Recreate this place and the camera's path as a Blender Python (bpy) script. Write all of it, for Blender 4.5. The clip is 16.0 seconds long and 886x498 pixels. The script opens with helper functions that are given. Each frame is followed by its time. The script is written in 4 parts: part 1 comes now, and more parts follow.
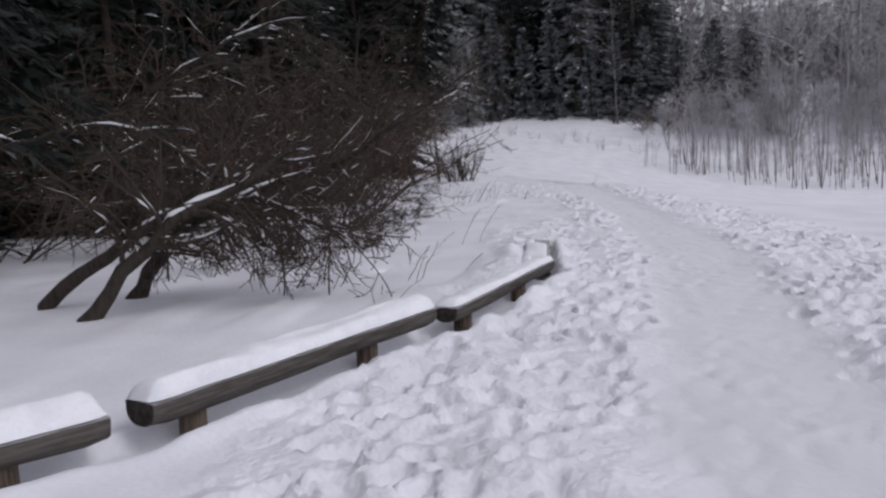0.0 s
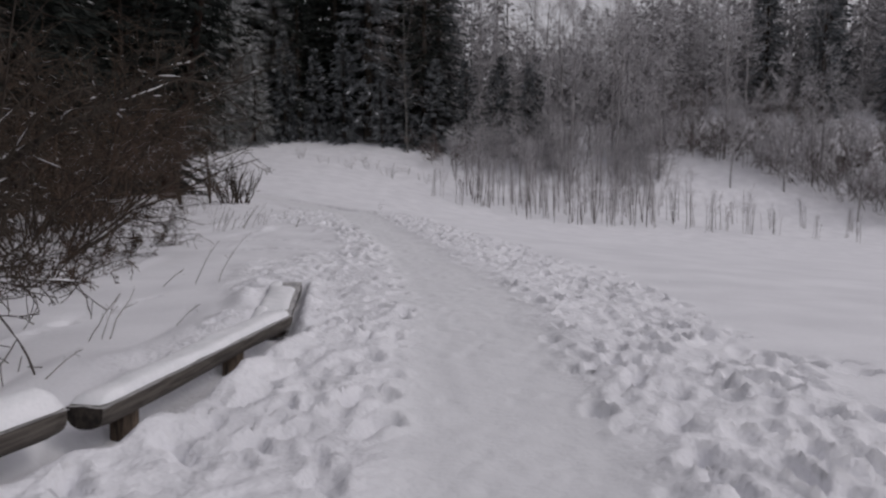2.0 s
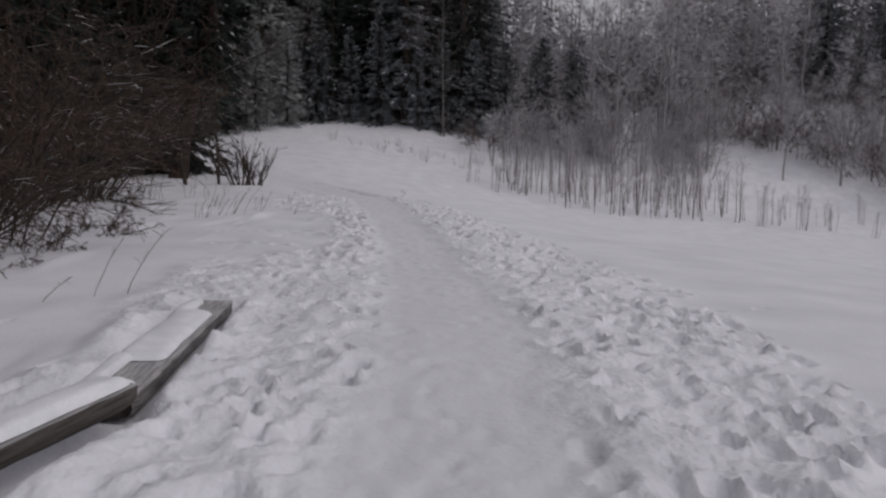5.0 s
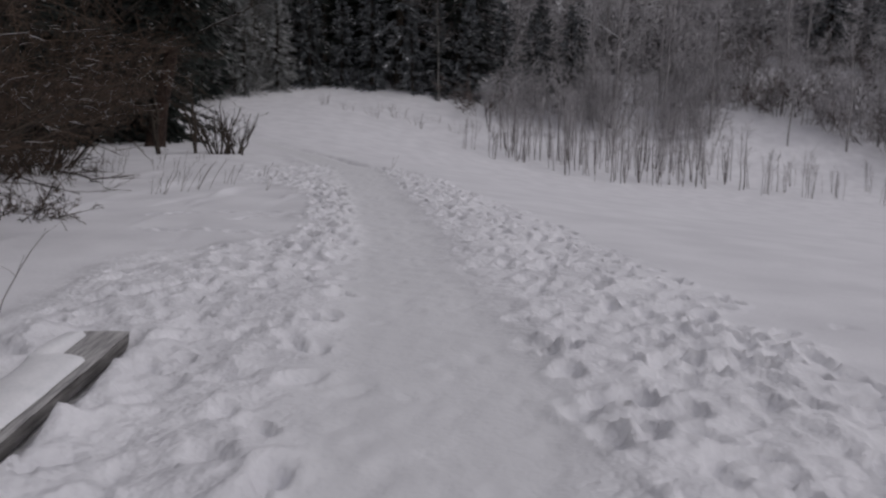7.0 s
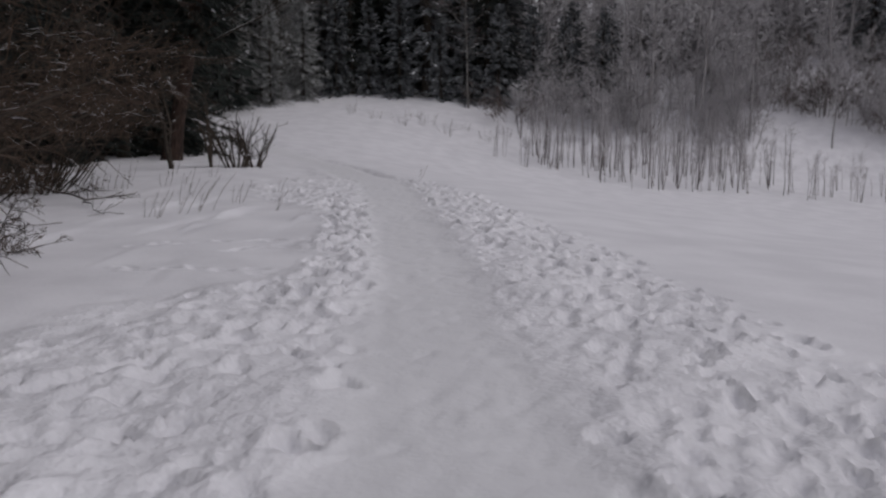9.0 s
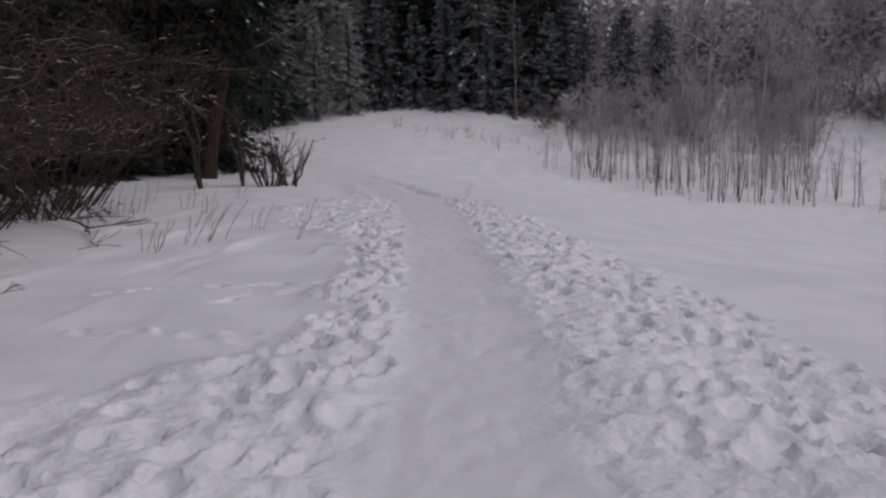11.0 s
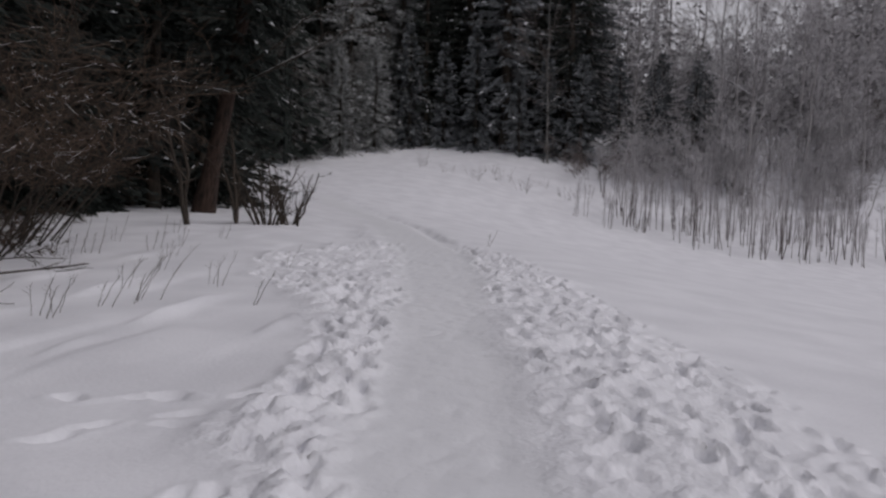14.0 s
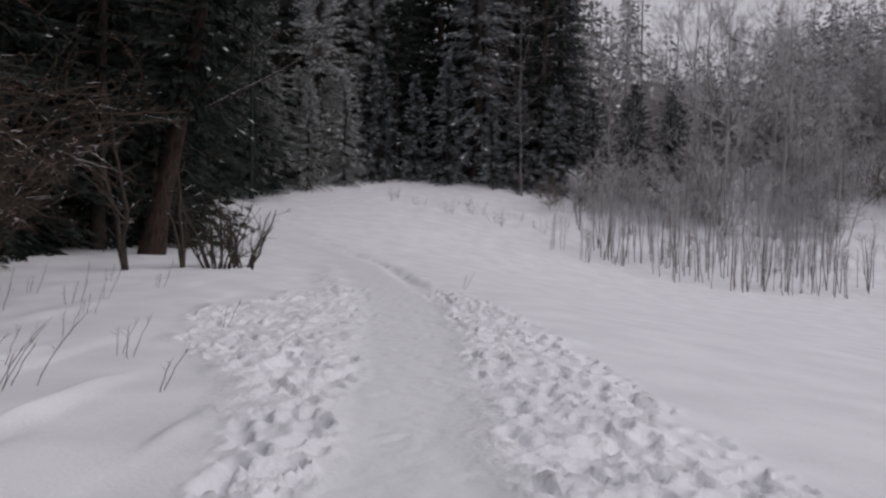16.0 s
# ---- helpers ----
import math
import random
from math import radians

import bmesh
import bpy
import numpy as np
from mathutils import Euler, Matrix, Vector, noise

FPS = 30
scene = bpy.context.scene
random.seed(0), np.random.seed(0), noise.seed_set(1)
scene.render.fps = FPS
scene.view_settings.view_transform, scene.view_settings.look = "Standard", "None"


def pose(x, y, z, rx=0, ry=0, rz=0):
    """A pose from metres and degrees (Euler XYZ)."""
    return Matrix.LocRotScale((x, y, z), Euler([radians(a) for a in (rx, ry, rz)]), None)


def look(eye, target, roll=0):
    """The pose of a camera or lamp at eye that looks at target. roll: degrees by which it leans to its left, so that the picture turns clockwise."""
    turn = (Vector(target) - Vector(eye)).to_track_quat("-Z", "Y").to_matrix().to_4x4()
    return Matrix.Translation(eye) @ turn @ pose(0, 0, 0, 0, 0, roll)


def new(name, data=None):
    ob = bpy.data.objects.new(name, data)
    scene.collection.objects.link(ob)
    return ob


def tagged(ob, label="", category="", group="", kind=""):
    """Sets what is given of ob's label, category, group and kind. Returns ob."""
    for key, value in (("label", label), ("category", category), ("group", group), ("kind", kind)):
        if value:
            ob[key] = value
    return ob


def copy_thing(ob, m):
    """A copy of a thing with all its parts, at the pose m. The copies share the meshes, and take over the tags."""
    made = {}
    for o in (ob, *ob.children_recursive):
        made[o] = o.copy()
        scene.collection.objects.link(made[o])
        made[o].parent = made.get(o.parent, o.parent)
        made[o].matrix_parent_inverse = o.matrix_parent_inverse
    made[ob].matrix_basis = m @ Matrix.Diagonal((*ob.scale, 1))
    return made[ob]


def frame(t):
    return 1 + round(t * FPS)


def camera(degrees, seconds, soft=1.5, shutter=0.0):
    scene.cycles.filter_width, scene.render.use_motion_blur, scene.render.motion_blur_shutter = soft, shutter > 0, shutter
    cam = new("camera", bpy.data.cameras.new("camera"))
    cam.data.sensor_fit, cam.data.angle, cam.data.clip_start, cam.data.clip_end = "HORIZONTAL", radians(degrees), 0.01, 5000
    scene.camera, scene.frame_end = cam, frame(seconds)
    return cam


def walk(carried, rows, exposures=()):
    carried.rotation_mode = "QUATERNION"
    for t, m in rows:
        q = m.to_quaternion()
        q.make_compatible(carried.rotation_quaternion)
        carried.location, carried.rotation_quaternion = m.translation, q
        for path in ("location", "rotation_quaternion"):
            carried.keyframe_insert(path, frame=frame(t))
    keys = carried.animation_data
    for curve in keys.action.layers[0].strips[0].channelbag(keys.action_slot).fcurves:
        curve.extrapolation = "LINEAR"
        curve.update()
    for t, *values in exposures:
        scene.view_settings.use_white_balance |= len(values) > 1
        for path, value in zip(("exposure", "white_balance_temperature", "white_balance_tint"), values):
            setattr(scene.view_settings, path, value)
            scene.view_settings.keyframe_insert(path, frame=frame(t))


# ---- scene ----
cam = camera(56.8, 16.0, soft=2.5)
METRES, EYE, TILT, LEAN, TURN = 18.5, 1.5, 0.0, 0.0, 9.5
ROWS = [
    (0.0, 0.0, 0.0, 0.0, -0.36, -6.51, 3.17),
    (0.5, 0.0084, 0.0306, -0.0042, -7.47, -8.12, -0.18),
    (1.0, 0.0206, 0.0596, -0.0025, -10.77, -7.03, 0.08),
    (1.5, 0.0356, 0.0864, 0.0009, -11.4, -6.58, 2.01),
    (2.0, 0.0436, 0.1183, -0.0013, -14.64, -5.22, 0.19),
    (2.5, 0.0567, 0.1467, -0.0033, -12.77, -3.93, 0.44),
    (3.0, 0.0688, 0.1755, -0.005, -14.42, -6.08, 2.16),
    (3.5, 0.0798, 0.2063, -0.0028, -17.55, -9.9, 0.6),
    (4.0, 0.0967, 0.2335, -0.0035, -14.23, -8.53, 0.35),
    (4.5, 0.1045, 0.2609, -0.0058, -11.84, -6.09, -1.05),
    (7.0, 0.1414, 0.4028, -0.0026, -12.09, -8.62, -0.95),
    (7.5, 0.1438, 0.4332, -0.0015, -13.84, -9.13, -1.23),
    (8.0, 0.1527, 0.4625, -0.0017, -10.35, -8.22, 0.57),
    (10.5, 0.1777, 0.6162, -0.0003, -9.96, -8.06, -0.73),
    (11.0, 0.1855, 0.6476, 0.0003, -6.76, -7.23, 0.73),
    (11.5, 0.1901, 0.6806, -0.0025, -8.16, -8.71, -2.39),
    (12.0, 0.1957, 0.7123, -0.0034, -8.81, -7.45, -1.0),
    (12.5, 0.2063, 0.7404, 0.0006, -5.65, -5.09, -0.75),
    (13.0, 0.209, 0.7713, -0.0001, -8.87, -6.88, -2.7),
    (13.5, 0.2124, 0.8042, -0.0023, -7.63, -6.65, -0.9),
    (14.0, 0.2189, 0.8328, 0.0009, -4.76, -4.44, -1.57),
    (14.5, 0.2203, 0.8666, 0.0018, -9.53, -5.69, -2.59),
    (15.0, 0.2274, 0.8942, 0.002, -2.16, -1.53, -1.16),
    (15.5, 0.2307, 0.9242, 0.0015, -2.37, -2.99, -0.51),
    (16.0, 0.2331, 0.9581, 0.0073, -6.66, -2.13, -0.91),
]
EXPOSURES = [(0.0, 0.0, 6200, 14), (0.5, -0.19, 6280, 14), (1.0, -0.36, 6380, 14), (1.6, -0.37, 6520, 13), (2.5, -0.32, 6580, 13), (3.0, -0.28, 6580, 13), (3.5, -0.47, 6560, 13), (4.5, -0.49, 6540, 13), (7.0, -0.58, 6540, 13),
             (8.0, -0.56, 6540, 13), (10.5, -0.49, 6540, 13), (12.0, -0.53, 6540, 13), (12.6, -0.44, 6540, 13), (13.5, -0.46, 6540, 13), (14.0, -0.38, 6540, 13), (14.5, -0.34, 6540, 13), (16.0, -0.18, 6540, 13)]
walk(cam, [(t, pose(0, 0, EYE, TILT, LEAN, TURN) @ pose(METRES * x, METRES * y, METRES * z, 90 + pitch, roll, yaw)) for t, x, y, z, yaw, pitch, roll in ROWS], EXPOSURES)

# overcast winter daylight
world = bpy.data.worlds.new("overcast")
scene.world = world
world.use_nodes = True
wn, wl = world.node_tree.nodes, world.node_tree.links
sky = wn.new("ShaderNodeTexSky")
sky.sky_type, sky.sun_disc = "NISHITA", False
sky.sun_elevation, sky.sun_rotation = radians(48), radians(112)
sky.air_density, sky.dust_density = 1.0, 3.0
grey = wn.new("ShaderNodeHueSaturation")
grey.inputs["Saturation"].default_value = 0.22
cloud = wn.new("ShaderNodeMixRGB")
cloud.inputs[0].default_value = 0.6
cloud.inputs[2].default_value = (6.08, 6.0, 6.5, 1)
wl.new(sky.outputs[0], grey.inputs["Color"])
wl.new(grey.outputs[0], cloud.inputs[1])
wl.new(cloud.outputs[0], wn["Background"].inputs["Color"])
wn["Background"].inputs["Strength"].default_value = 0.108

sun = new("sun", bpy.data.lights.new("sun", "SUN"))
sun.data.energy, sun.data.angle, sun.data.color = 0.55, radians(25), (1.0, 0.97, 0.94)
sun.matrix_world = look((24.8, -10.0, 29.7), (0, 0, 0))


# ---- materials ----
def material(name, dark, light, scale, rough=0.8, bump=0.3, bump_scale=None, dist=0.01, detail=6.0, vary=0.0, stretch=None, lo=0.35, hi=0.65, island=0.0):
    m = bpy.data.materials.new(name)
    m.use_nodes = True
    n, l = m.node_tree.nodes, m.node_tree.links
    b = n["Principled BSDF"]
    geo = n.new("ShaderNodeTexCoord")
    vec = geo.outputs["Object"]
    if stretch:
        mp = n.new("ShaderNodeMapping")
        mp.inputs["Scale"].default_value = stretch
        l.new(vec, mp.inputs[0])
        vec = mp.outputs[0]
    big, fine = n.new("ShaderNodeTexNoise"), n.new("ShaderNodeTexNoise")
    big.inputs["Scale"].default_value, big.inputs["Detail"].default_value = scale, detail
    fine.inputs["Scale"].default_value, fine.inputs["Detail"].default_value = bump_scale or scale * 9, 4
    l.new(vec, big.inputs["Vector"]), l.new(vec, fine.inputs["Vector"])
    mixn = n.new("ShaderNodeMath")
    mixn.operation = "MULTIPLY_ADD"
    mixn.inputs[1].default_value = 0.35
    l.new(fine.outputs[0], mixn.inputs[0])
    sub = n.new("ShaderNodeMath")
    sub.operation = "SUBTRACT"
    sub.inputs[1].default_value = 0.175
    l.new(big.outputs[0], sub.inputs[0])
    l.new(sub.outputs[0], mixn.inputs[2])
    fac = mixn.outputs[0]
    if vary:
        oi = n.new("ShaderNodeObjectInfo")
        add = n.new("ShaderNodeMath")
        add.operation = "MULTIPLY_ADD"
        add.inputs[1].default_value = vary
        l.new(oi.outputs["Random"], add.inputs[0])
        l.new(fac, add.inputs[2])
        fac = add.outputs[0]
    if island:
        gi, more = n.new("ShaderNodeNewGeometry"), n.new("ShaderNodeMath")
        more.operation = "MULTIPLY_ADD"
        more.inputs[1].default_value = island
        l.new(gi.outputs["Random Per Island"], more.inputs[0])
        l.new(fac, more.inputs[2])
        fac = more.outputs[0]
    ramp = n.new("ShaderNodeValToRGB")
    ramp.color_ramp.elements[0].position, ramp.color_ramp.elements[1].position = lo, hi
    ramp.color_ramp.elements[0].color, ramp.color_ramp.elements[1].color = (*dark, 1), (*light, 1)
    l.new(fac, ramp.inputs[0])
    l.new(ramp.outputs[0], b.inputs["Base Color"])
    b.inputs["Roughness"].default_value = rough
    b.inputs["Specular IOR Level"].default_value = 0.25
    if bump:
        bp = n.new("ShaderNodeBump")
        bp.inputs["Strength"].default_value, bp.inputs["Distance"].default_value = bump, dist
        l.new(fine.outputs[0], bp.inputs["Height"])
        l.new(bp.outputs[0], b.inputs["Normal"])
    return m


def snow_ground_material():
    m = material("snow_ground", (0.74, 0.74, 0.78), (0.84, 0.84, 0.88), 0.8, 0.75, 0.32, 26.0, 0.012)
    n, l = m.node_tree.nodes, m.node_tree.links
    b = n["Principled BSDF"]
    ramp = b.inputs["Base Color"].links[0].from_socket
    smooth = b.inputs["Normal"].links[0].from_socket
    packed, trod = n.new("ShaderNodeAttribute"), n.new("ShaderNodeAttribute")
    packed.attribute_name, trod.attribute_name = "packed", "trod"
    mix = n.new("ShaderNodeMixRGB")
    mix.inputs[2].default_value = (0.752, 0.757, 0.786, 1)
    l.new(packed.outputs["Fac"], mix.inputs[0]), l.new(ramp, mix.inputs[1]), l.new(mix.outputs[0], b.inputs["Base Color"])
    # crumbs of broken snow on the trodden banks
    where = n.new("ShaderNodeTexCoord")
    lumps, crumbs = n.new("ShaderNodeTexNoise"), n.new("ShaderNodeTexNoise")
    lumps.inputs["Scale"].default_value, lumps.inputs["Detail"].default_value = 7.0, 1.0
    crumbs.inputs["Scale"].default_value, crumbs.inputs["Detail"].default_value = 19.0, 1.0
    l.new(where.outputs["Object"], lumps.inputs["Vector"]), l.new(where.outputs["Object"], crumbs.inputs["Vector"])
    both = n.new("ShaderNodeMath")
    both.operation = "MULTIPLY_ADD"
    both.inputs[1].default_value = 1.6
    l.new(lumps.outputs[0], both.inputs[0]), l.new(crumbs.outputs[0], both.inputs[2])
    high = n.new("ShaderNodeMath")
    high.operation = "MULTIPLY"
    l.new(both.outputs[0], high.inputs[0]), l.new(trod.outputs["Fac"], high.inputs[1])
    bump = n.new("ShaderNodeBump")
    bump.inputs["Strength"].default_value, bump.inputs["Distance"].default_value = 0.5, 0.04
    l.new(high.outputs[0], bump.inputs["Height"]), l.new(smooth, bump.inputs["Normal"]), l.new(bump.outputs[0], b.inputs["Normal"])
    return m


SNOW_GROUND = snow_ground_material()
SNOW = material("snow", (0.76, 0.77, 0.80), (0.86, 0.86, 0.89), 5.0, 0.75, 0.3, 40.0, 0.01)
LOG_WOOD = material("weathered_log", (0.052, 0.045, 0.040), (0.130, 0.115, 0.102), 9.0, 0.8, 0.6, 60.0, 0.006, stretch=(6.0, 0.35, 6.0), vary=0.1)
LOG_TOP = material("weathered_top", (0.26, 0.255, 0.26), (0.52, 0.51, 0.51), 9.0, 0.85, 0.5, 60.0, 0.004, stretch=(6.0, 0.35, 6.0))
LOG_GREY = material("frosted_log", (0.10, 0.095, 0.092), (0.27, 0.26, 0.255), 9.0, 0.85, 0.6, 60.0, 0.006, stretch=(6.0, 0.35, 6.0))
END_GRAIN = material("end_grain", (0.018, 0.016, 0.015), (0.06, 0.05, 0.042), 18.0, 0.9, 0.6, 80.0, 0.004)
POST_WOOD = material("post_wood", (0.05, 0.038, 0.030), (0.165, 0.126, 0.096), 10.0, 0.85, 0.6, 60.0, 0.006, stretch=(5, 5, 0.6), vary=0.1)
BARK = material("grey_bark", (0.016, 0.013, 0.011), (0.060, 0.049, 0.039), 7.0, 0.9, 0.8, 30.0, 0.02, stretch=(3, 3, 0.7), vary=0.15)
RED_BARK = material("red_bark", (0.014, 0.010, 0.0085), (0.062, 0.038, 0.029), 5.0, 0.9, 0.9, 22.0, 0.03, stretch=(3, 3, 0.6))
TWIG = material("brown_twig", (0.014, 0.010, 0.008), (0.105, 0.072, 0.053), 3.0, 0.8, 0, vary=0.15, lo=0.50, hi=1.15, island=0.5)
DARK_TWIG = material("dark_twig", (0.014, 0.0115, 0.010), (0.058, 0.046, 0.037), 4.0, 0.85, 0, vary=0.15, island=0.2)
# distant twigs and bark: frosted, and lightened further to stand for haze
FROST_HAZE_TWIG = material("frost_haze_twig", (0.25, 0.24, 0.245), (0.58, 0.565, 0.58), 1.2, 0.8, 0, vary=0.15, lo=0.4, hi=0.95, island=0.35)
FROST_HAZE_BARK = material("frost_haze_bark", (0.11, 0.103, 0.103), (0.33, 0.315, 0.315), 2.5, 0.9, 0, vary=0.2, stretch=(1, 1, 0.4))
GREY_TWIG = material("grey_brown_twig", (0.058, 0.048, 0.045), (0.19, 0.16, 0.152), 1.2, 0.8, 0, vary=0.2)
BEND_TWIG = material("frost_grey_twig", (0.075, 0.072, 0.068), (0.24, 0.235, 0.225), 1.4, 0.8, 0, vary=0.15)
NEEDLES = material("spruce_needles", (0.008, 0.011, 0.0095), (0.030, 0.037, 0.033), 1.3, 0.75, 0, vary=0.15, lo=0.4, hi=1.1, island=0.35)
# far spruces' needles: frosted tips plus distance haze put into the colour
FROST_HAZE_NEEDLES = material("frost_haze_needles", (0.030, 0.037, 0.039), (0.27, 0.285, 0.30), 1.6, 0.75, 0, vary=0.16, lo=0.42, hi=1.15, island=0.3)
SAPLING_BARK = material("sapling_bark", (0.045, 0.039, 0.036), (0.17, 0.15, 0.145), 2.5, 0.9, 0, vary=0.2, stretch=(1, 1, 0.4))
GREY_NEEDLES = material("grey_frosted_needles", (0.085, 0.091, 0.090), (0.52, 0.53, 0.53), 1.6, 0.75, 0, vary=0.16, lo=0.42, hi=1.10, island=0.3)
# needles of the far hill woods, with the haze painted into their colour
HAZE_NEEDLES = material("haze_needles", (0.15, 0.145, 0.148), (0.52, 0.505, 0.515), 1.6, 0.8, 0, vary=0.16, lo=0.42, hi=1.15, island=0.3)
STALK = material("dry_stalk", (0.032, 0.025, 0.021), (0.105, 0.084, 0.070), 8.0, 0.85, 0, vary=0.3)


# ---- mesh helpers ----
class Geo:
    """Quads gathered in numpy, made into one mesh."""

    def __init__(self):
        self.v, self.f, self.n = [], [], 0

    def add(self, verts, quads):
        self.v.append(verts), self.f.append(quads + self.n)
        self.n += len(verts)

    def tubes(self, P, R, sides=3):
        """P: (count, points, 3) centre lines, R: (count, points) radii."""
        P, R = np.asarray(P, float), np.asarray(R, float)
        M, K = R.shape
        if not M:
            return
        d = P[:, -1] - P[:, 0]
        d /= np.linalg.norm(d, axis=1, keepdims=True) + 1e-9
        ref = np.where(np.abs(d[:, 2:3]) > 0.9, [[1.0, 0.0, 0.0]], [[0.0, 0.0, 1.0]])
        u = np.cross(d, ref)
        u /= np.linalg.norm(u, axis=1, keepdims=True) + 1e-9
        w = np.cross(d, u)
        a = np.arange(sides) * 2 * np.pi / sides
        ring = np.cos(a)[None, :, None] * u[:, None] + np.sin(a)[None, :, None] * w[:, None]
        V = P[:, :, None] + R[:, :, None, None] * ring[:, None]
        idx = np.arange(M * K * sides).reshape(M, K, sides)
        q = np.stack([idx[:, :-1], np.roll(idx, -1, 2)[:, :-1], np.roll(idx, -1, 2)[:, 1:], idx[:, 1:]], -1)
        self.add(V.reshape(-1, 3), q.reshape(-1, 4))

    def kites(self, base, along, side, lift):
        """One bent four-cornered clump of needles each."""
        V = np.stack([base, base + along * 0.55 + side + lift, base + along, base + along * 0.55 - side + lift], 1)
        self.add(V.reshape(-1, 3), np.arange(len(base) * 4).reshape(-1, 4))

    def blobs(self, c, along, side, h):
        """Small cushions: a ring of five, a top and an underside."""
        M = len(c)
        a = np.arange(5) * 2 * np.pi / 5
        ring = np.cos(a)[None, :, None] * along[:, None] + np.sin(a)[None, :, None] * side[:, None]
        up = np.zeros((M, 3))
        up[:, 2] = h
        V = np.concatenate([c[:, None] + ring - 0.3 * up[:, None], (c + up)[:, None], (c - 0.4 * up)[:, None]], 1)
        b = np.arange(M)[:, None, None] * 7
        q = np.array([[5, 0, 1, 2], [5, 2, 3, 4], [6, 2, 1, 0], [6, 4, 3, 2], [5, 4, 6, 0]])[None] + b
        self.add(V.reshape(-1, 3), q.reshape(-1, 4))

    def mesh(self, name, mat, smooth=True):
        me = bpy.data.meshes.new(name)
        V, F = np.concatenate(self.v), np.concatenate(self.f)
        me.vertices.add(len(V))
        me.vertices.foreach_set("co", V.ravel())
        me.loops.add(F.size)
        me.loops.foreach_set("vertex_index", F.ravel())
        me.polygons.add(len(F))
        me.polygons.foreach_set("loop_start", np.arange(0, F.size, 4))
        me.polygons.foreach_set("use_smooth", np.full(len(F), smooth))
        me.update(calc_edges=True)
        me.materials.append(mat)
        return me


def grow(rng, P, R, per, ratio, spread, up, K=4, lo=0.2, hi=1.0, thin=0.55, tip=0.35, wob=0.08, length=None):
    """Side branches on the centre lines P: (count, points, 3). Returns their lines and radii."""
    M, k = R.shape
    idx = np.repeat(np.arange(M), per)
    s = rng.uniform(lo, hi, len(idx)) * (k - 1)
    i0 = np.minimum(s.astype(int), k - 2)
    f = (s - i0)[:, None]
    base = P[idx, i0] * (1 - f) + P[idx, i0 + 1] * f
    rad = R[idx, i0] * (1 - f[:, 0]) + R[idx, i0 + 1] * f[:, 0]
    tan = P[idx, i0 + 1] - P[idx, i0]
    tan /= np.linalg.norm(tan, axis=1, keepdims=True) + 1e-9
    r = rng.normal(size=(len(idx), 3))
    r -= (r * tan).sum(1, keepdims=True) * tan
    r /= np.linalg.norm(r, axis=1, keepdims=True) + 1e-9
    ang = np.radians(spread) * rng.uniform(0.6, 1.3, len(idx))[:, None]
    d = tan * np.cos(ang) + r * np.sin(ang)
    total = np.linalg.norm(np.diff(P, axis=1), axis=2).sum(1)[idx]
    L = (total * ratio if length is None else np.full(len(idx), length)) * rng.uniform(0.55, 1.25, len(idx)) * (1.15 - 0.55 * s / (k - 1))
    t = np.linspace(0, 1, K)[None, :, None]
    bend = rng.normal(size=(len(idx), 1, 3)) * 0.22 + np.array([0, 0, up])
    C = base[:, None] + L[:, None, None] * (d[:, None] * t + bend * t * t)
    turn = np.cumsum(rng.normal(size=(len(idx), K - 1, 3)), 1)
    C[:, 1:] += np.cumsum(turn, 1) * (L * wob * 1.6 / K ** 1.5)[:, None, None]
    rr = (rad * thin)[:, None] * np.linspace(1, tip, K)[None]
    return C, rr


def snow_on(rng, geo, P, R, share, thick, least=0.0, whole=False):
    """Snow lying along the flatter ones of the lines P, in short runs or over their whole length."""
    if not len(P):
        return
    d = P[:, -1] - P[:, 0]
    flat = np.abs(d[:, 2]) / (np.linalg.norm(d, axis=1) + 1e-9) < 0.72
    pick = (flat & (rng.random(len(P)) < share)) | whole
    P, R = P[pick], R[pick]
    if not len(P):
        return
    k = P.shape[1]
    if not whole:
        start, run = rng.uniform(0, 0.6, len(P)), rng.uniform(0.15, 0.4, len(P))
        s = (start[:, None] + run[:, None] * np.linspace(0, 1, 4)[None]) * (k - 1)
        i0 = np.minimum(s.astype(int), k - 2)
        f = s - i0
        row = np.arange(len(P))[:, None]
        P = P[row, i0] * (1 - f)[..., None] + P[row, i0 + 1] * f[..., None]
        R = R[row, i0] * (1 - f) + R[row, i0 + 1] * f
    K = P.shape[1]
    prof = np.clip(np.sin(np.linspace(0.12, np.pi - 0.12, K)) ** 0.5, 0.1, 1)[None]
    wide = (np.maximum(R, least) * thick) * prof * rng.uniform(0.6, 1.25, (len(P), K))
    Q = P.copy()
    Q[:, :, 2] += R * 0.7 + wide * 0.35
    geo.tubes(Q, wide, 5 if whole else 4)


def part(name, data, parent, label=""):
    ob = new(name, data)
    ob.parent = parent
    if name in ("bough", "twig", "stem", "snow", "limb", "crown") and len(data.polygons) > 60:
        ob["kind"] = "stuff"
    return tagged(ob, label) if label else ob


def bm_part(name, bm, mat, parent, label="", smooth=False):
    me = bpy.data.meshes.new(name)
    bm.to_mesh(me)
    bm.free()
    me.materials.append(mat)
    me.polygons.foreach_set("use_smooth", np.full(len(me.polygons), smooth))
    return part(name, me, parent, label)


def lattice(seed, size=64):
    return np.random.default_rng(seed).random((size, size))


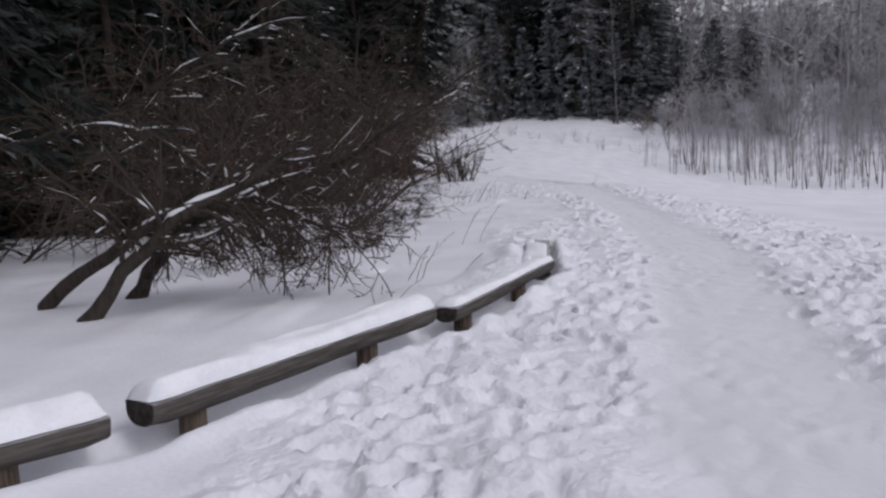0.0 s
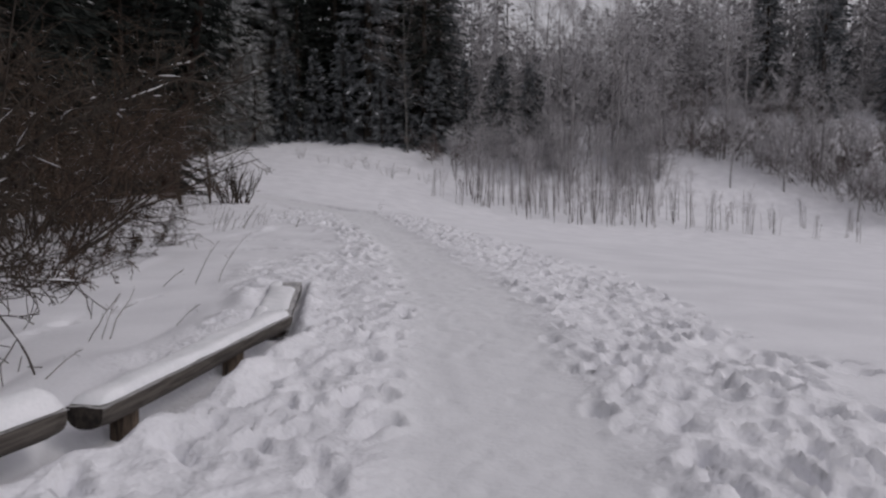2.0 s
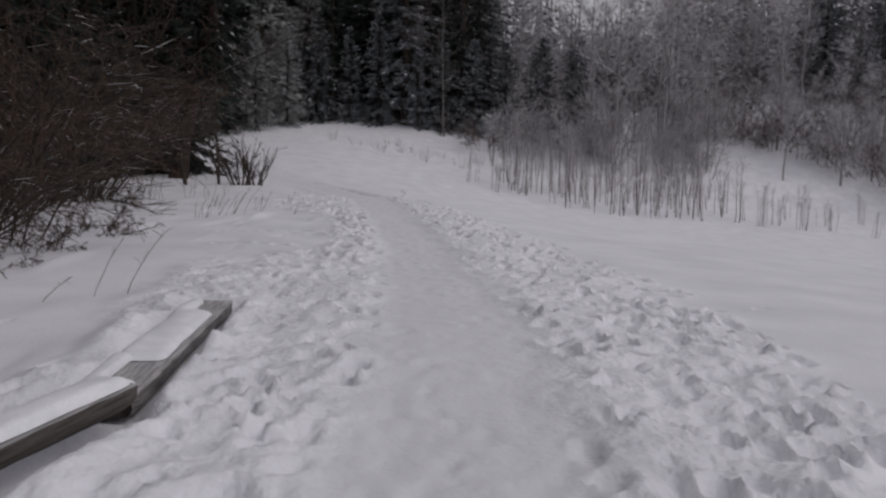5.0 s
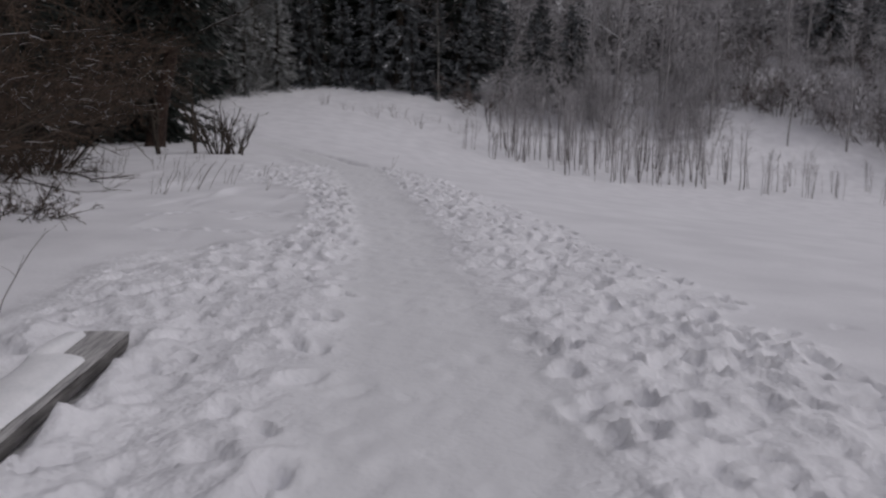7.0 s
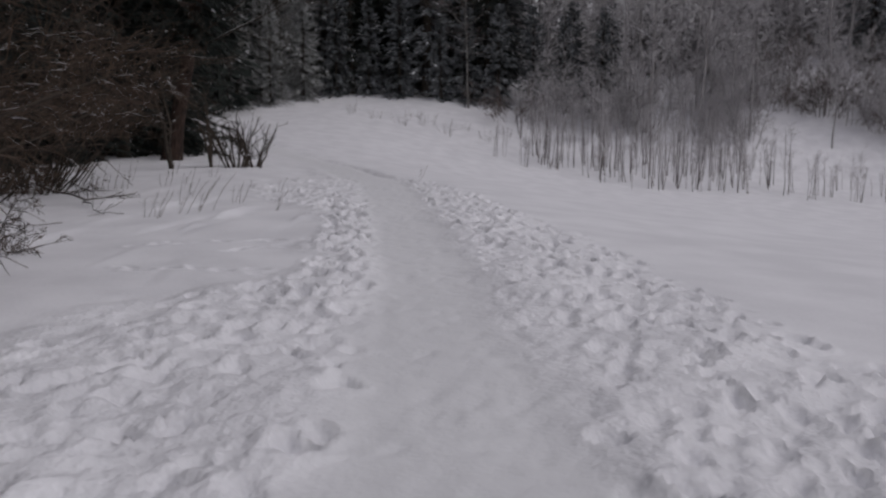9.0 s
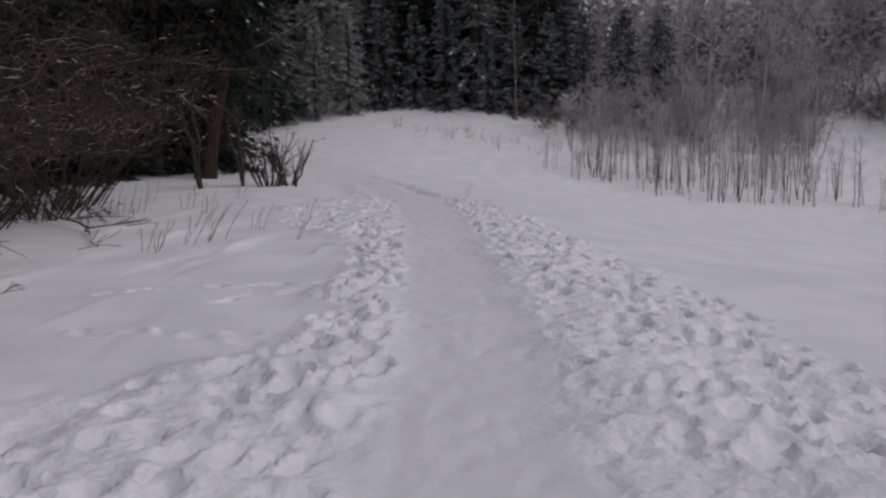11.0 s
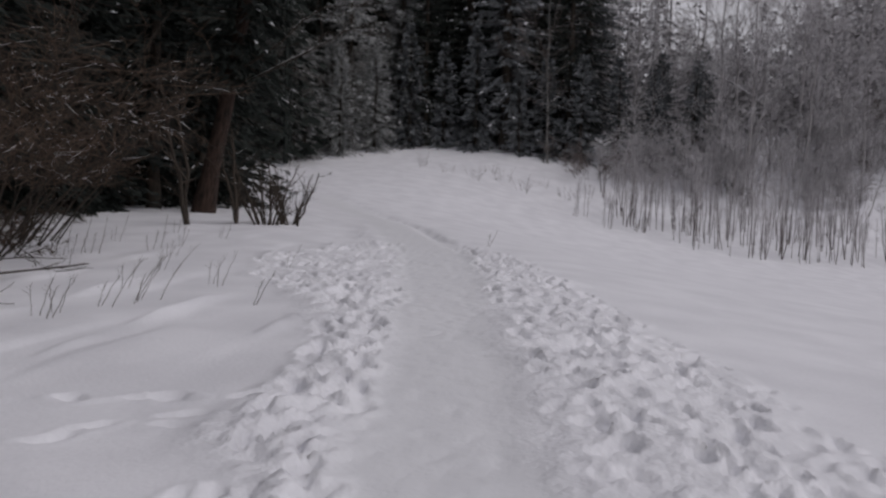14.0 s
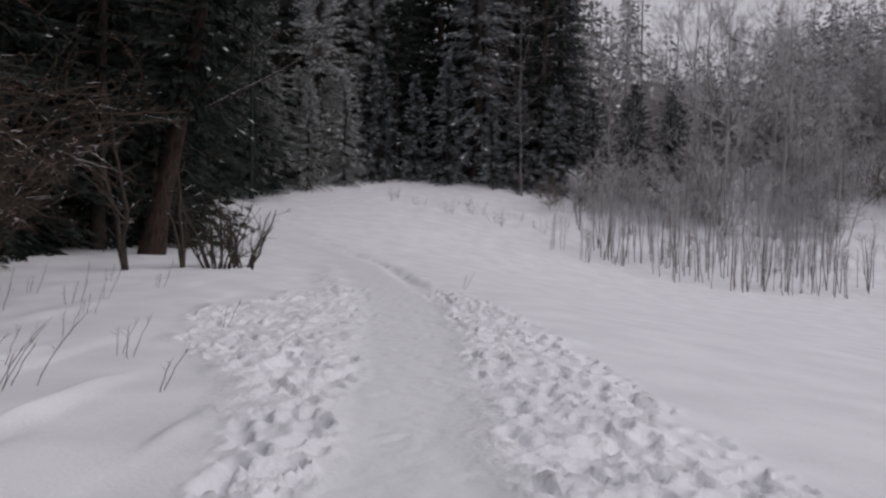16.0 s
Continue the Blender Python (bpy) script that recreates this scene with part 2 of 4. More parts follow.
def vnoise(x, y, seed, sharp=1.0):
    """Value noise, one lump a unit; sharp above 1 gives steeper flanks."""
    g = lattice(seed)
    xi, yi = np.floor(x).astype(int), np.floor(y).astype(int)
    fx, fy = x - xi, y - yi
    fx, fy = np.clip((fx - 0.5) * sharp + 0.5, 0, 1), np.clip((fy - 0.5) * sharp + 0.5, 0, 1)
    fx, fy = fx * fx * (3 - 2 * fx), fy * fy * (3 - 2 * fy)
    a, b = g[xi % 64, yi % 64], g[(xi + 1) % 64, yi % 64]
    c, d = g[xi % 64, (yi + 1) % 64], g[(xi + 1) % 64, (yi + 1) % 64]
    return (a * (1 - fx) + b * fx) * (1 - fy) + (c * (1 - fx) + d * fx) * fy - 0.5


def sm(t):
    t = np.clip(t, 0, 1)
    return t * t * (3 - 2 * t)


# ---- the lie of the land ----
PATH_Y = [-60, 0, 5, 9, 12, 14, 17, 20, 23.5, 26, 29, 32, 36, 40, 44, 48, 52, 55, 59, 63, 66, 70, 72, 74, 76, 80]
PATH_X = [-1.0, 0.75, 0.95, 1.28, 1.5, 1.45, 1.35, 1.15, 0.85, 0.62, 0.35, 0.05, -0.6, -1.4, -2.2, -3.0, -3.9, -4.8, -6.3, -8.0, -9.5, -11.6, -14.2, -17.8, -22.0, -32.0]


def path_x(y):
    return np.interp(y, PATH_Y, PATH_X)


def land(x, y):
    """Height of the snow without footprints: a level walk, a rise ahead, a hollow to the east and a wooded hill behind it."""
    x, y = np.asarray(x, float), np.asarray(y, float)
    t = np.clip((y - 38) / 57, 0, 1.5)
    rise = 4.5 * t * t
    edge = 2.4 - 7.4 * sm((y - 30) / 40)
    wide = 1.0 + 8.0 * sm((y - 30) / 40)
    into = 0.5 * (x - edge + np.sqrt((x - edge) ** 2 + wide * wide))
    fall = 8.2 * (1 - np.exp(-into / 24)) * np.clip((y - 4) / 72, 0, 1) ** 0.8 * (1 - 0.8 * sm((y - 86) / 26))
    hill = 3.5 * sm((x - 22) / 40) * sm((y - 86) / 34)
    bank = 0.24 * sm((path_x(y) - 1.5 - x) / 3) * sm((y - 31) / 8) * (1 - sm((y - 56) / 12))
    return rise - fall + hill + bank


BENCHES = [  # the middle of the near end, the middle of the far end, height of the seat
    ((-4.55, 1.38), (-2.62, 4.00), 0.20),
    ((-2.50, 4.185), (-1.34, 6.90), 0.20),
    ((-1.18, 6.97), (-0.40, 9.98), 0.17),
    ((-0.53, 10.07), (-0.64, 13.18), 0.055),
]


def make_ground():
    rng = np.random.default_rng(5)

    def axis(lo, hi, step, far, more, back=None):
        a = list(np.arange(lo, hi, step))
        s = step
        while a[-1] < far:
            s = min(s * more, 60)
            a.append(a[-1] + s)
        s, b = step, [a[0]]
        while b[-1] > -far:
            s = min(s * (back or more), 60)
            b.append(b[-1] - s)
        return np.array(b[:0:-1] + a)

    X, Y = axis(-3.0, 4.6, 0.040, 700, 1.07, 1.04), axis(2.4, 30.5, 0.045, 700, 1.035, 1.11)
    x, y = np.meshgrid(X, Y, indexing="ij")
    z = land(x, y)
    near = np.exp(-np.maximum(np.hypot(x, y - 15) - 40, 0) / 30)
    z += near * 0.10 * vnoise(x / 4.2 + 7, y / 5.5 + 3, 1) + near * 0.026 * vnoise(x / 1.1, y / 1.6, 2)
    # wind ridges on the untouched snow
    west_side = sm((path_x(y) - x - 1.4) / 1.2)
    z += near * (0.007 + 0.063 * west_side) * np.maximum(vnoise(y / 2.1, x / 0.62 + 0.6 * vnoise(x / 2.2, y / 2.2, 51), 3, 1.7), -0.15)
    for rx, r0, r1, rh in ((-2.42, 18.5, 27.0, 0.075), (-4.12, 20.5, 28.5, 0.08), (-5.65, 25.5, 31.5, 0.08), (-0.98, 23.2, 25.2, 0.05), (-3.3, 15.0, 20.0, 0.06)):
        e = x - rx - 0.25 * vnoise(y / 1.4, y * 0 + rx, 52)
        prof = np.where(e < 0, np.exp(-(e / 0.07) ** 2), np.exp(-(e / 0.17) ** 2))
        z += 1.3 * rh * prof * sm((y - r0) / 1.0) * sm((r1 - y) / 1.0) * np.clip(0.55 + 1.5 * vnoise(y / 0.9 + rx, x / 3, 53), 0, 1)
    # trodden walk, pressed a little into the snow, with ragged banks
    c = path_x(y) + 0.12 * vnoise(y / 1.3, y * 0 + 2, 4)
    off = x - c
    half = np.interp(y, [24, 32, 45], [0.62, 0.85, 1.05]) + 0.12 * vnoise(x / 0.7 + 40, y / 0.7, 6) + 0.22 * vnoise(x / 3 + 9, y / 1.5, 26)
    half = half + np.where(off > 0, 0.22 * (1 - sm((y - 9) / 6)), 0.0)
    far_fade = 1 - sm((y - 66) / 14)
    inside = (1 - sm((np.abs(off) - half + 0.30) / 0.55)) * far_fade
    wide_l = np.interp(y, [0, 10, 15, 17, 18.4, 22, 26, 28.5, 31, 33, 36, 45], [2.6, 2.2, 2.6, 2.3, 0.9, 0.75, 1.0, 2.6, 3.1, 2.3, 1.1, 0.6])
    wide_r = np.interp(y, [0, 5, 9, 15, 20, 24.5, 28, 36, 45], [1.2, 1.35, 1.75, 2.35, 2.25, 2.0, 1.7, 1.1, 0.6])
    side = np.where(off < 0, wide_l, wide_r)
    trod = (1 - inside) * (1 - sm((np.abs(off) - half - side + 0.5 + 0.9 * vnoise(x / 0.9, y / 0.9, 7)) / 0.5)) * (1 - sm((y - 40) / 12))
    z -= 0.022 * inside
    lump = 0.9 * vnoise(x / 0.34, y / 0.40, 8) + 0.6 * vnoise(x / 0.17 + 9, y / 0.2, 9) + 0.45 * vnoise(x / 0.10, y / 0.11, 19)
    wx = x + 0.12 * vnoise(x / 0.23, y / 0.23, 41) + 0.06 * vnoise(x / 0.11, y / 0.11, 46)
    wy = y + 0.12 * vnoise(x / 0.23 + 5, y / 0.23, 42) + 0.06 * vnoise(x / 0.11 + 5, y / 0.11, 47)
    slab = vnoise(wx / 0.27 + 3, wy / 0.30, 43, 1.7) + 0.6 * vnoise(wx / 0.15, wy / 0.16 + 8, 44, 1.6)
    z += trod * (0.015 + 0.044 * lump + 0.026 * slab + 0.05 * vnoise(wx / 0.62 + 21, wy / 0.75, 45, 1.3))
    z += inside * near * (0.010 * vnoise(x / 0.4, y / 0.45, 10) + 0.015 * vnoise(x / 0.12, y / 0.13, 11))

    def dent(px, py, ang, long, wide, depth):
        i0, i1 = np.searchsorted(X, [px - 0.5, px + 0.5])
        j0, j1 = np.searchsorted(Y, [py - 0.5, py + 0.5])
        dx, dy = wx[i0:i1, j0:j1] - px, wy[i0:i1, j0:j1] - py
        u, v = (dx * np.sin(ang) + dy * np.cos(ang)) / long, (dx * np.cos(ang) - dy * np.sin(ang)) / wide
        r = np.sqrt(u * u + v * v)
        z[i0:i1, j0:j1] += depth * (-(1 - sm((r - 0.40) / 0.75)) + 0.35 * np.exp(-((r - 1.25) / 0.25) ** 2))

    for k in range(2300):
        py = rng.uniform(1.5, 38)
        left = rng.random() < 0.45
        w = np.interp(py, [0, 10, 15, 17, 18.4, 22, 26, 28.5, 31, 33, 36, 45], [2.0, 1.8, 2.3, 2.0, 0.7, 0.6, 0.8, 2.4, 2.9, 2.1, 1.0, 0.5]) if left else \
            np.interp(py, [0, 5, 9, 15, 20, 24.5, 28, 36, 45], [1.3, 1.5, 1.85, 2.3, 2.2, 1.9, 1.6, 1.0, 0.5])
        gap = (0.60 if left else 0.72) + w * rng.random() ** (1.0 if left else 0.9)
        px = path_x(py) + (-gap if left else gap)
        if any(np.hypot(px - (a[0] + (b[0] - a[0]) * s), py - (a[1] + (b[1] - a[1]) * s)) < 0.36 for a, b, _ in BENCHES for s in np.linspace(0, 1, 9)):
            continue
        dent(px, py, rng.normal(0, 0.45), rng.uniform(0.11, 0.19), rng.uniform(0.06, 0.105), rng.uniform(0.02, 0.07))
    for k in range(500):
        py = rng.uniform(1.5, 36)
        dent(path_x(py) + rng.normal(0, 0.36), py, rng.normal(0, 0.3), 0.14, 0.06, rng.uniform(0.003, 0.010))
    # single tracks across the open snow
    for (ax, ay), (bx, by), n, dep in (((3.5, 8.65), (5.4, 7.6), 16, 0.06), ((2.95, 7.55), (3.3, 7.35), 3, 0.10), ((3.6, 8.45), (4.0, 8.2), 3, 0.06), ((-3.4, 8.2), (-2.2, 12.5), 9, 0.03),
                                       ((-2.5, 20.85), (-0.4, 21.55), 8, 0.045), ((-2.2, 19.0), (0.1, 18.55), 8, 0.045), ((-1.3, 20.3), (-0.5, 20.95), 4, 0.035), ((3.6, 13.0), (5.0, 14.2), 5, 0.06)):
        for s in np.linspace(0, 1, n):
            dent(ax + (bx - ax) * s + rng.normal(0, 0.11), ay + (by - ay) * s + rng.normal(0, 0.09), math.atan2(bx - ax, by - ay), 0.16, 0.08, dep)
    # thin ski-like rut on the far walk's east edge
    z -= 0.20 * np.exp(-((off - half) / 0.24) ** 2) * sm((y - 36) / 10) * far_fade * (0.6 + 0.8 * (vnoise(x / 0.5, y / 0.6, 13) + 0.5))
    # hollows under the benches and the snow banked along them
    for (ax, ay), (bx, by), top in BENCHES:
        L = math.hypot(bx - ax, by - ay)
        ux, uy = (bx - ax) / L, (by - ay) / L
        s, v = (x - ax) * ux + (y - ay) * uy, (x - ax) * uy - (y - ay) * ux
        on = sm((s + 0.25) / 0.3) * sm((L + 0.25 - s) / 0.3)
        low = -0.14 if top > 0.1 else -0.10
        blend = on * (1 - sm((np.abs(v - 0.04) - 0.13) / 0.13))
        z += on * (0.085 if top < 0.1 else 0.0) * np.exp(-((v + 0.36) / 0.22) ** 2) * (0.75 + vnoise(x / 0.3, y / 0.3, 16))
        z += on * 0.105 * np.exp(-((v - 0.34) / 0.12) ** 2) * (0.5 + vnoise(x / 0.35, y / 0.35, 15))
        z[:] = z * (1 - blend) + blend * np.minimum(z, low + 0.03 * vnoise(x / 0.2, y / 0.2, 14))
    me = bpy.data.meshes.new("ground")
    nx, ny = x.shape
    V = np.stack([x, y, z], -1).reshape(-1, 3)
    i = np.arange(nx * ny).reshape(nx, ny)
    F = np.stack([i[:-1, :-1], i[1:, :-1], i[1:, 1:], i[:-1, 1:]], -1).reshape(-1, 4)
    me.vertices.add(len(V))
    me.vertices.foreach_set("co", V.ravel())
    me.loops.add(F.size)
    me.loops.foreach_set("vertex_index", F.ravel())
    me.polygons.add(len(F))
    me.polygons.foreach_set("loop_start", np.arange(0, F.size, 4))
    me.polygons.foreach_set("use_smooth", np.ones(len(F), bool))
    me.update(calc_edges=True)
    me.attributes.new("packed", "FLOAT", "POINT").data.foreach_set("value", np.clip(inside * 0.8, 0, 1).ravel())
    me.attributes.new("trod", "FLOAT", "POINT").data.foreach_set("value", np.clip(trod + 0.22 * inside, 0, 1).ravel())
    me.materials.append(SNOW_GROUND)
    return tagged(new("ground", me), "snow-covered ground with a trodden footpath and footprints along it", "snow ground", kind="structure")


make_ground()


# ---- log benches ----
def log_bench(length, width, thick, post_h, square, posts):
    """Half a log, flat side up, on two short log stubs. Lies along y from its near end."""
    root = new("log_bench")
    rng = np.random.default_rng(int(length * 100))
    bm = bmesh.new()
    rings, prof = [], 12
    n = 26
    for k in range(n + 1):
        s = k / n
        end = min(s, 1 - s) * length
        g = 1 - 0.10 * max(0, 1 - end / 0.07) ** 2
        ring = []
        for j in range(prof + 1):
            a = math.pi * j / prof
            wob = 1 + 0.04 * math.sin(3 * a + s * 7) + rng.normal(0, 0.008)
            ring.append(bm.verts.new((-math.copysign(abs(math.cos(a)) ** square, math.cos(a)) * width / 2 * g * wob, s * length, -math.sin(a) ** square * thick * g * wob)))
        rings.append(ring)
    for a, b in zip(rings, rings[1:]):
        for j in range(prof):
            bm.faces.new((a[j], a[j + 1], b[j + 1], b[j]))
    bmesh.ops.recalc_face_normals(bm, faces=bm.faces)
    bm_part("half_log", bm, LOG_GREY if square < 0.5 else LOG_WOOD, root, smooth=True)
    bm = bmesh.new()
    w = width / 2
    cols = [-w, -w * 0.5, 0, w * 0.5, w]
    grid = [[bm.verts.new((c + rng.normal(0, 0.003), length * k / n, 0.006 * math.cos(c / w * 1.5) + rng.normal(0, 0.0015))) for c in cols] for k in range(n + 1)]
    for a, b in zip(grid, grid[1:]):
        for j in range(4):
            bm.faces.new((a[j], a[j + 1], b[j + 1], b[j]))
    bm_part("seat_face", bm, LOG_TOP, root, "grey weathered flat seat face")
    for y0, sgn in ((0.0, -1), (length, 1)):
        bm = bmesh.new()
        ring = [bm.verts.new((-math.copysign(abs(math.cos(math.pi * j / prof)) ** square, math.cos(math.pi * j / prof)) * w * 0.9, y0 + 0.001 * sgn, -math.sin(math.pi * j / prof) ** square * thick * 0.9)) for j in range(prof + 1)]
        mid = bm.verts.new((0, y0 + 0.008 * sgn, -thick * 0.35))
        for j in range(prof):
            bm.faces.new((ring[j], ring[j + 1], mid))
        bm.faces.new((ring[0], mid, ring[-1]))
        bm_part("end_face", bm, END_GRAIN, root, "dark sawn end grain")
    for y0 in (length * posts[0], length * posts[1]):
        bm = bmesh.new()
        rows = []
        for k, zz in enumerate((-thick * 0.75, -thick - 0.03, -thick - post_h * 0.6, -thick - post_h)):
            rows.append([bm.verts.new((0.085 * math.cos(a) * (1 + 0.05 * math.sin(3 * a + k)) - 0.02, y0 + 0.085 * math.sin(a), zz)) for a in np.linspace(0, 2 * math.pi, 12, endpoint=False)])
        for a, b in zip(rows, rows[1:]):
            for j in range(12):
                bm.faces.new((a[j], a[(j + 1) % 12], b[(j + 1) % 12], b[j]))
        bmesh.ops.recalc_face_normals(bm, faces=bm.faces)
        bm_part("post", bm, POST_WOOD, root, smooth=True)
    return root


def snow_cap(length, width, high, spans, seed):
    """Snow lying on a bench along y, in one or more stretches."""
    g = Geo()
    ph = np.random.default_rng(seed).uniform(0, 9)
    for a, b, shift, part_w in spans:
        n, prof = int((b - a) / 0.05) + 2, 13
        s, j = np.meshgrid(np.linspace(0, 1, n), np.linspace(-1, 1, prof), indexing="ij")
        yy = a + (b - a) * s
        end = np.minimum(yy - a, b - yy)
        body = np.clip(1 - (1 - np.clip(end / 0.13, 0, 1)) ** 2, 0, 1) ** 0.5
        edge = 0.95 + 0.05 * vnoise(yy / 0.22 + ph, j * 0 + np.sign(j), seed) * 2
        xx = shift + j * part_w * width / 2 * edge * (0.80 + 0.20 * body)
        zz = high * body * np.clip(1 - np.abs(j) ** 4, 0, 1) ** 0.5 * (0.92 + 0.5 * vnoise(yy / 0.5 + ph, j * 1.2, seed + 1))
        zz += 0.012 * vnoise(yy / 0.09, xx / 0.09, seed + 2) * body * (1 - np.abs(j) ** 6)
        i = np.arange(n * prof).reshape(n, prof)
        q = np.stack([i[:-1, :-1], i[:-1, 1:], i[1:, 1:], i[1:, :-1]], -1).reshape(-1, 4)
        g.add(np.stack([xx, yy, np.maximum(zz, -0.004) + 0.004], -1).reshape(-1, 3), q)
    return new("snow_cap", g.mesh("snow_cap", SNOW))


BENCH_TEXT = ("weathered half-log bench on stub posts, topped with snow", "weathered half-log bench on stub posts, topped with snow",
              "weathered half-log bench nearly level with the trampled snow", "low half-log bench sunk in snow, grey seat partly bare")
for k, ((ax, ay), (bx, by), top) in enumerate(BENCHES):
    L = math.hypot(bx - ax, by - ay)
    turn = pose(ax, ay, top, math.degrees(math.atan2(0.0, L)), 0, -math.degrees(math.atan2(bx - ax, by - ay)))
    bench = log_bench(L, (0.27, 0.27, 0.25, 0.36)[k], (0.15, 0.155, 0.14, 0.13)[k], 0.28, 0.45 if k == 3 else 0.75, ((0.16, 0.84), (0.13, 0.72), (0.14, 0.66), (0.3, 0.8))[k])
    bench.matrix_basis = turn
    tagged(bench, BENCH_TEXT[k], "bench", "log benches along the path")
    spans = [(0.0, L, 0, 1)] if k < 2 else [(0.03, L - 0.02, 0, 1)] if k == 2 else [(-0.02, 0.28, 0, 1), (0.80, 2.45, 0, 1), (2.3, 3.0, -0.10, 0.45), (0.2, 0.95, -0.11, 0.4)]
    cap = snow_cap(L, (0.28, 0.28, 0.25, 0.34)[k], (0.13, 0.115, 0.055, 0.05)[k], spans, 30 + k)
    cap.matrix_basis = turn @ pose(-0.01 if k < 3 else -0.03, 0, 0.007)
    tagged(cap, "smooth rounded layer of snow lying along a bench" if k < 3 else "thin broken patches of snow on the low bench", "snow", "snow on the benches")


# ---- trees and shrubs ----
def spruce(seed, H, rad, frost_haze, sprays=22, gap=0.42, per=7, start=0.05, trunk_mat=None, snow_share=0.5, fan=1.0, thin=1.0, pad=1.0, girth=0.0125, needles=None):
    """A spruce with whorls of drooping boughs, fans of needles and pads of snow."""
    rng = np.random.default_rng(seed)
    root = new("spruce_tree")
    g = Geo()
    zs = np.linspace(-0.3, H, 14)
    lean = np.cumsum(rng.normal(0, 0.03, (14, 2)), 0)
    T = np.column_stack([lean, zs])[None]
    g.tubes(T, (H * girth * (1 - zs / H * 0.96) + 0.01)[None] * (1 + 0.5 * np.exp(-np.maximum(zs, 0) / 0.5))[None], 9)
    part("trunk", g.mesh("trunk", trunk_mat or BARK), root)
    z = np.repeat(np.arange(H * start + 0.2, H * 0.985, gap), per)
    z = z + rng.uniform(-0.2, 0.2, len(z))
    n = len(z)
    az = rng.uniform(0, 2 * np.pi, n)
    rel = np.clip(z / H, 0, 1)
    L = rad * (1 - rel) ** 0.75 * rng.uniform(0.45, 1.2, n) * (0.75 + 0.25 * sm((rel - start) / 0.15)) + 0.12
    s = np.linspace(0, 1, 5)
    up = -0.25 + 0.85 * rel
    dz = L[:, None] * (up[:, None] * s - (0.42 - 0.15 * rel)[:, None] * s ** 2 + 0.18 * s ** 4)
    out = np.column_stack([np.cos(az), np.sin(az)])
    base = np.column_stack([np.interp(z, zs, lean[:, 0]), np.interp(z, zs, lean[:, 1])])
    P = np.concatenate([base[:, None] + out[:, None] * (L[:, None] * s)[:, :, None], (z[:, None] + dz)[:, :, None]], 2)
    g = Geo()
    g.tubes(P[:, ::4], np.clip(0.012 * L, 0.006, 0.05)[:, None] * np.array([[1, 0.25]]), 3)
    part("bough", g.mesh("bough", DARK_TWIG), root)
    idx = np.repeat(np.arange(n), sprays)
    t = rng.uniform(0.12, 1.0, len(idx))
    f = t * 4
    i0 = np.minimum(f.astype(int), 3)
    fr = (f - i0)[:, None]
    B = P[idx, i0] * (1 - fr) + P[idx, i0 + 1] * fr
    radial = np.column_stack([out[idx], np.zeros(len(idx))])
    tang = np.column_stack([-out[idx, 1], out[idx, 0], np.zeros(len(idx))]) * rng.choice([-1, 1], len(idx))[:, None]
    ln = (0.20 + 0.30 * (1 - t) * np.clip(L[idx] / 2, 0.3, 1.2)) * rng.uniform(0.6, 1.3, len(idx)) * (rad / 3.0) ** 0.5 * fan
    d = radial * rng.uniform(0.5, 1.1, len(idx))[:, None] + tang * rng.uniform(0.05, 0.8, len(idx))[:, None]
    d[:, 2] += rng.uniform(-0.8, 0.0, len(idx))
    d /= np.linalg.norm(d, axis=1, keepdims=True)
    sd = np.cross(d, rng.normal(size=d.shape))
    sd /= np.linalg.norm(sd, axis=1, keepdims=True) + 1e-9
    lift = np.zeros_like(d)
    lift[:, 2] = ln * rng.uniform(-0.05, 0.2, len(idx))
    g = Geo()
    g.kites(B, d * ln[:, None], sd * (ln * rng.uniform(0.12, 0.30, len(idx)) * thin)[:, None], lift)
    # the paler needles include the haze over far spruces
    part("crown", g.mesh("crown", needles or (FROST_HAZE_NEEDLES if frost_haze else NEEDLES), False), root)
    pick = rng.random(n) < snow_share
    g = Geo()
    for tt in (0.62, 0.9):
        f = np.clip(tt + rng.uniform(-0.15, 0.1, n), 0, 0.99) * 4
        i0 = f.astype(int)
        fr = (f - i0)[:, None]
        keep = pick & (rng.random(n) < 0.7)
        C = (P[np.arange(n), i0] * (1 - fr) + P[np.arange(n), i0 + 1] * fr)[keep]
        d = (P[:, 4] - P[:, 1])[keep]
        d /= np.linalg.norm(d, axis=1, keepdims=True) + 1e-9
        sd = np.column_stack([-out[keep, 1], out[keep, 0], np.zeros(len(C))])
        size = rng.uniform(0.35, 1.0, len(C))[:, None] * (rad / 3.0) ** 0.5 * pad
        C[:, 2] += 0.03
        g.blobs(C, d * 0.27 * size, sd * 0.075 * size, 0.045 * size[:, 0])
    part("snow", g.mesh("snow", SNOW), root, "pads of snow on the boughs")
    return root


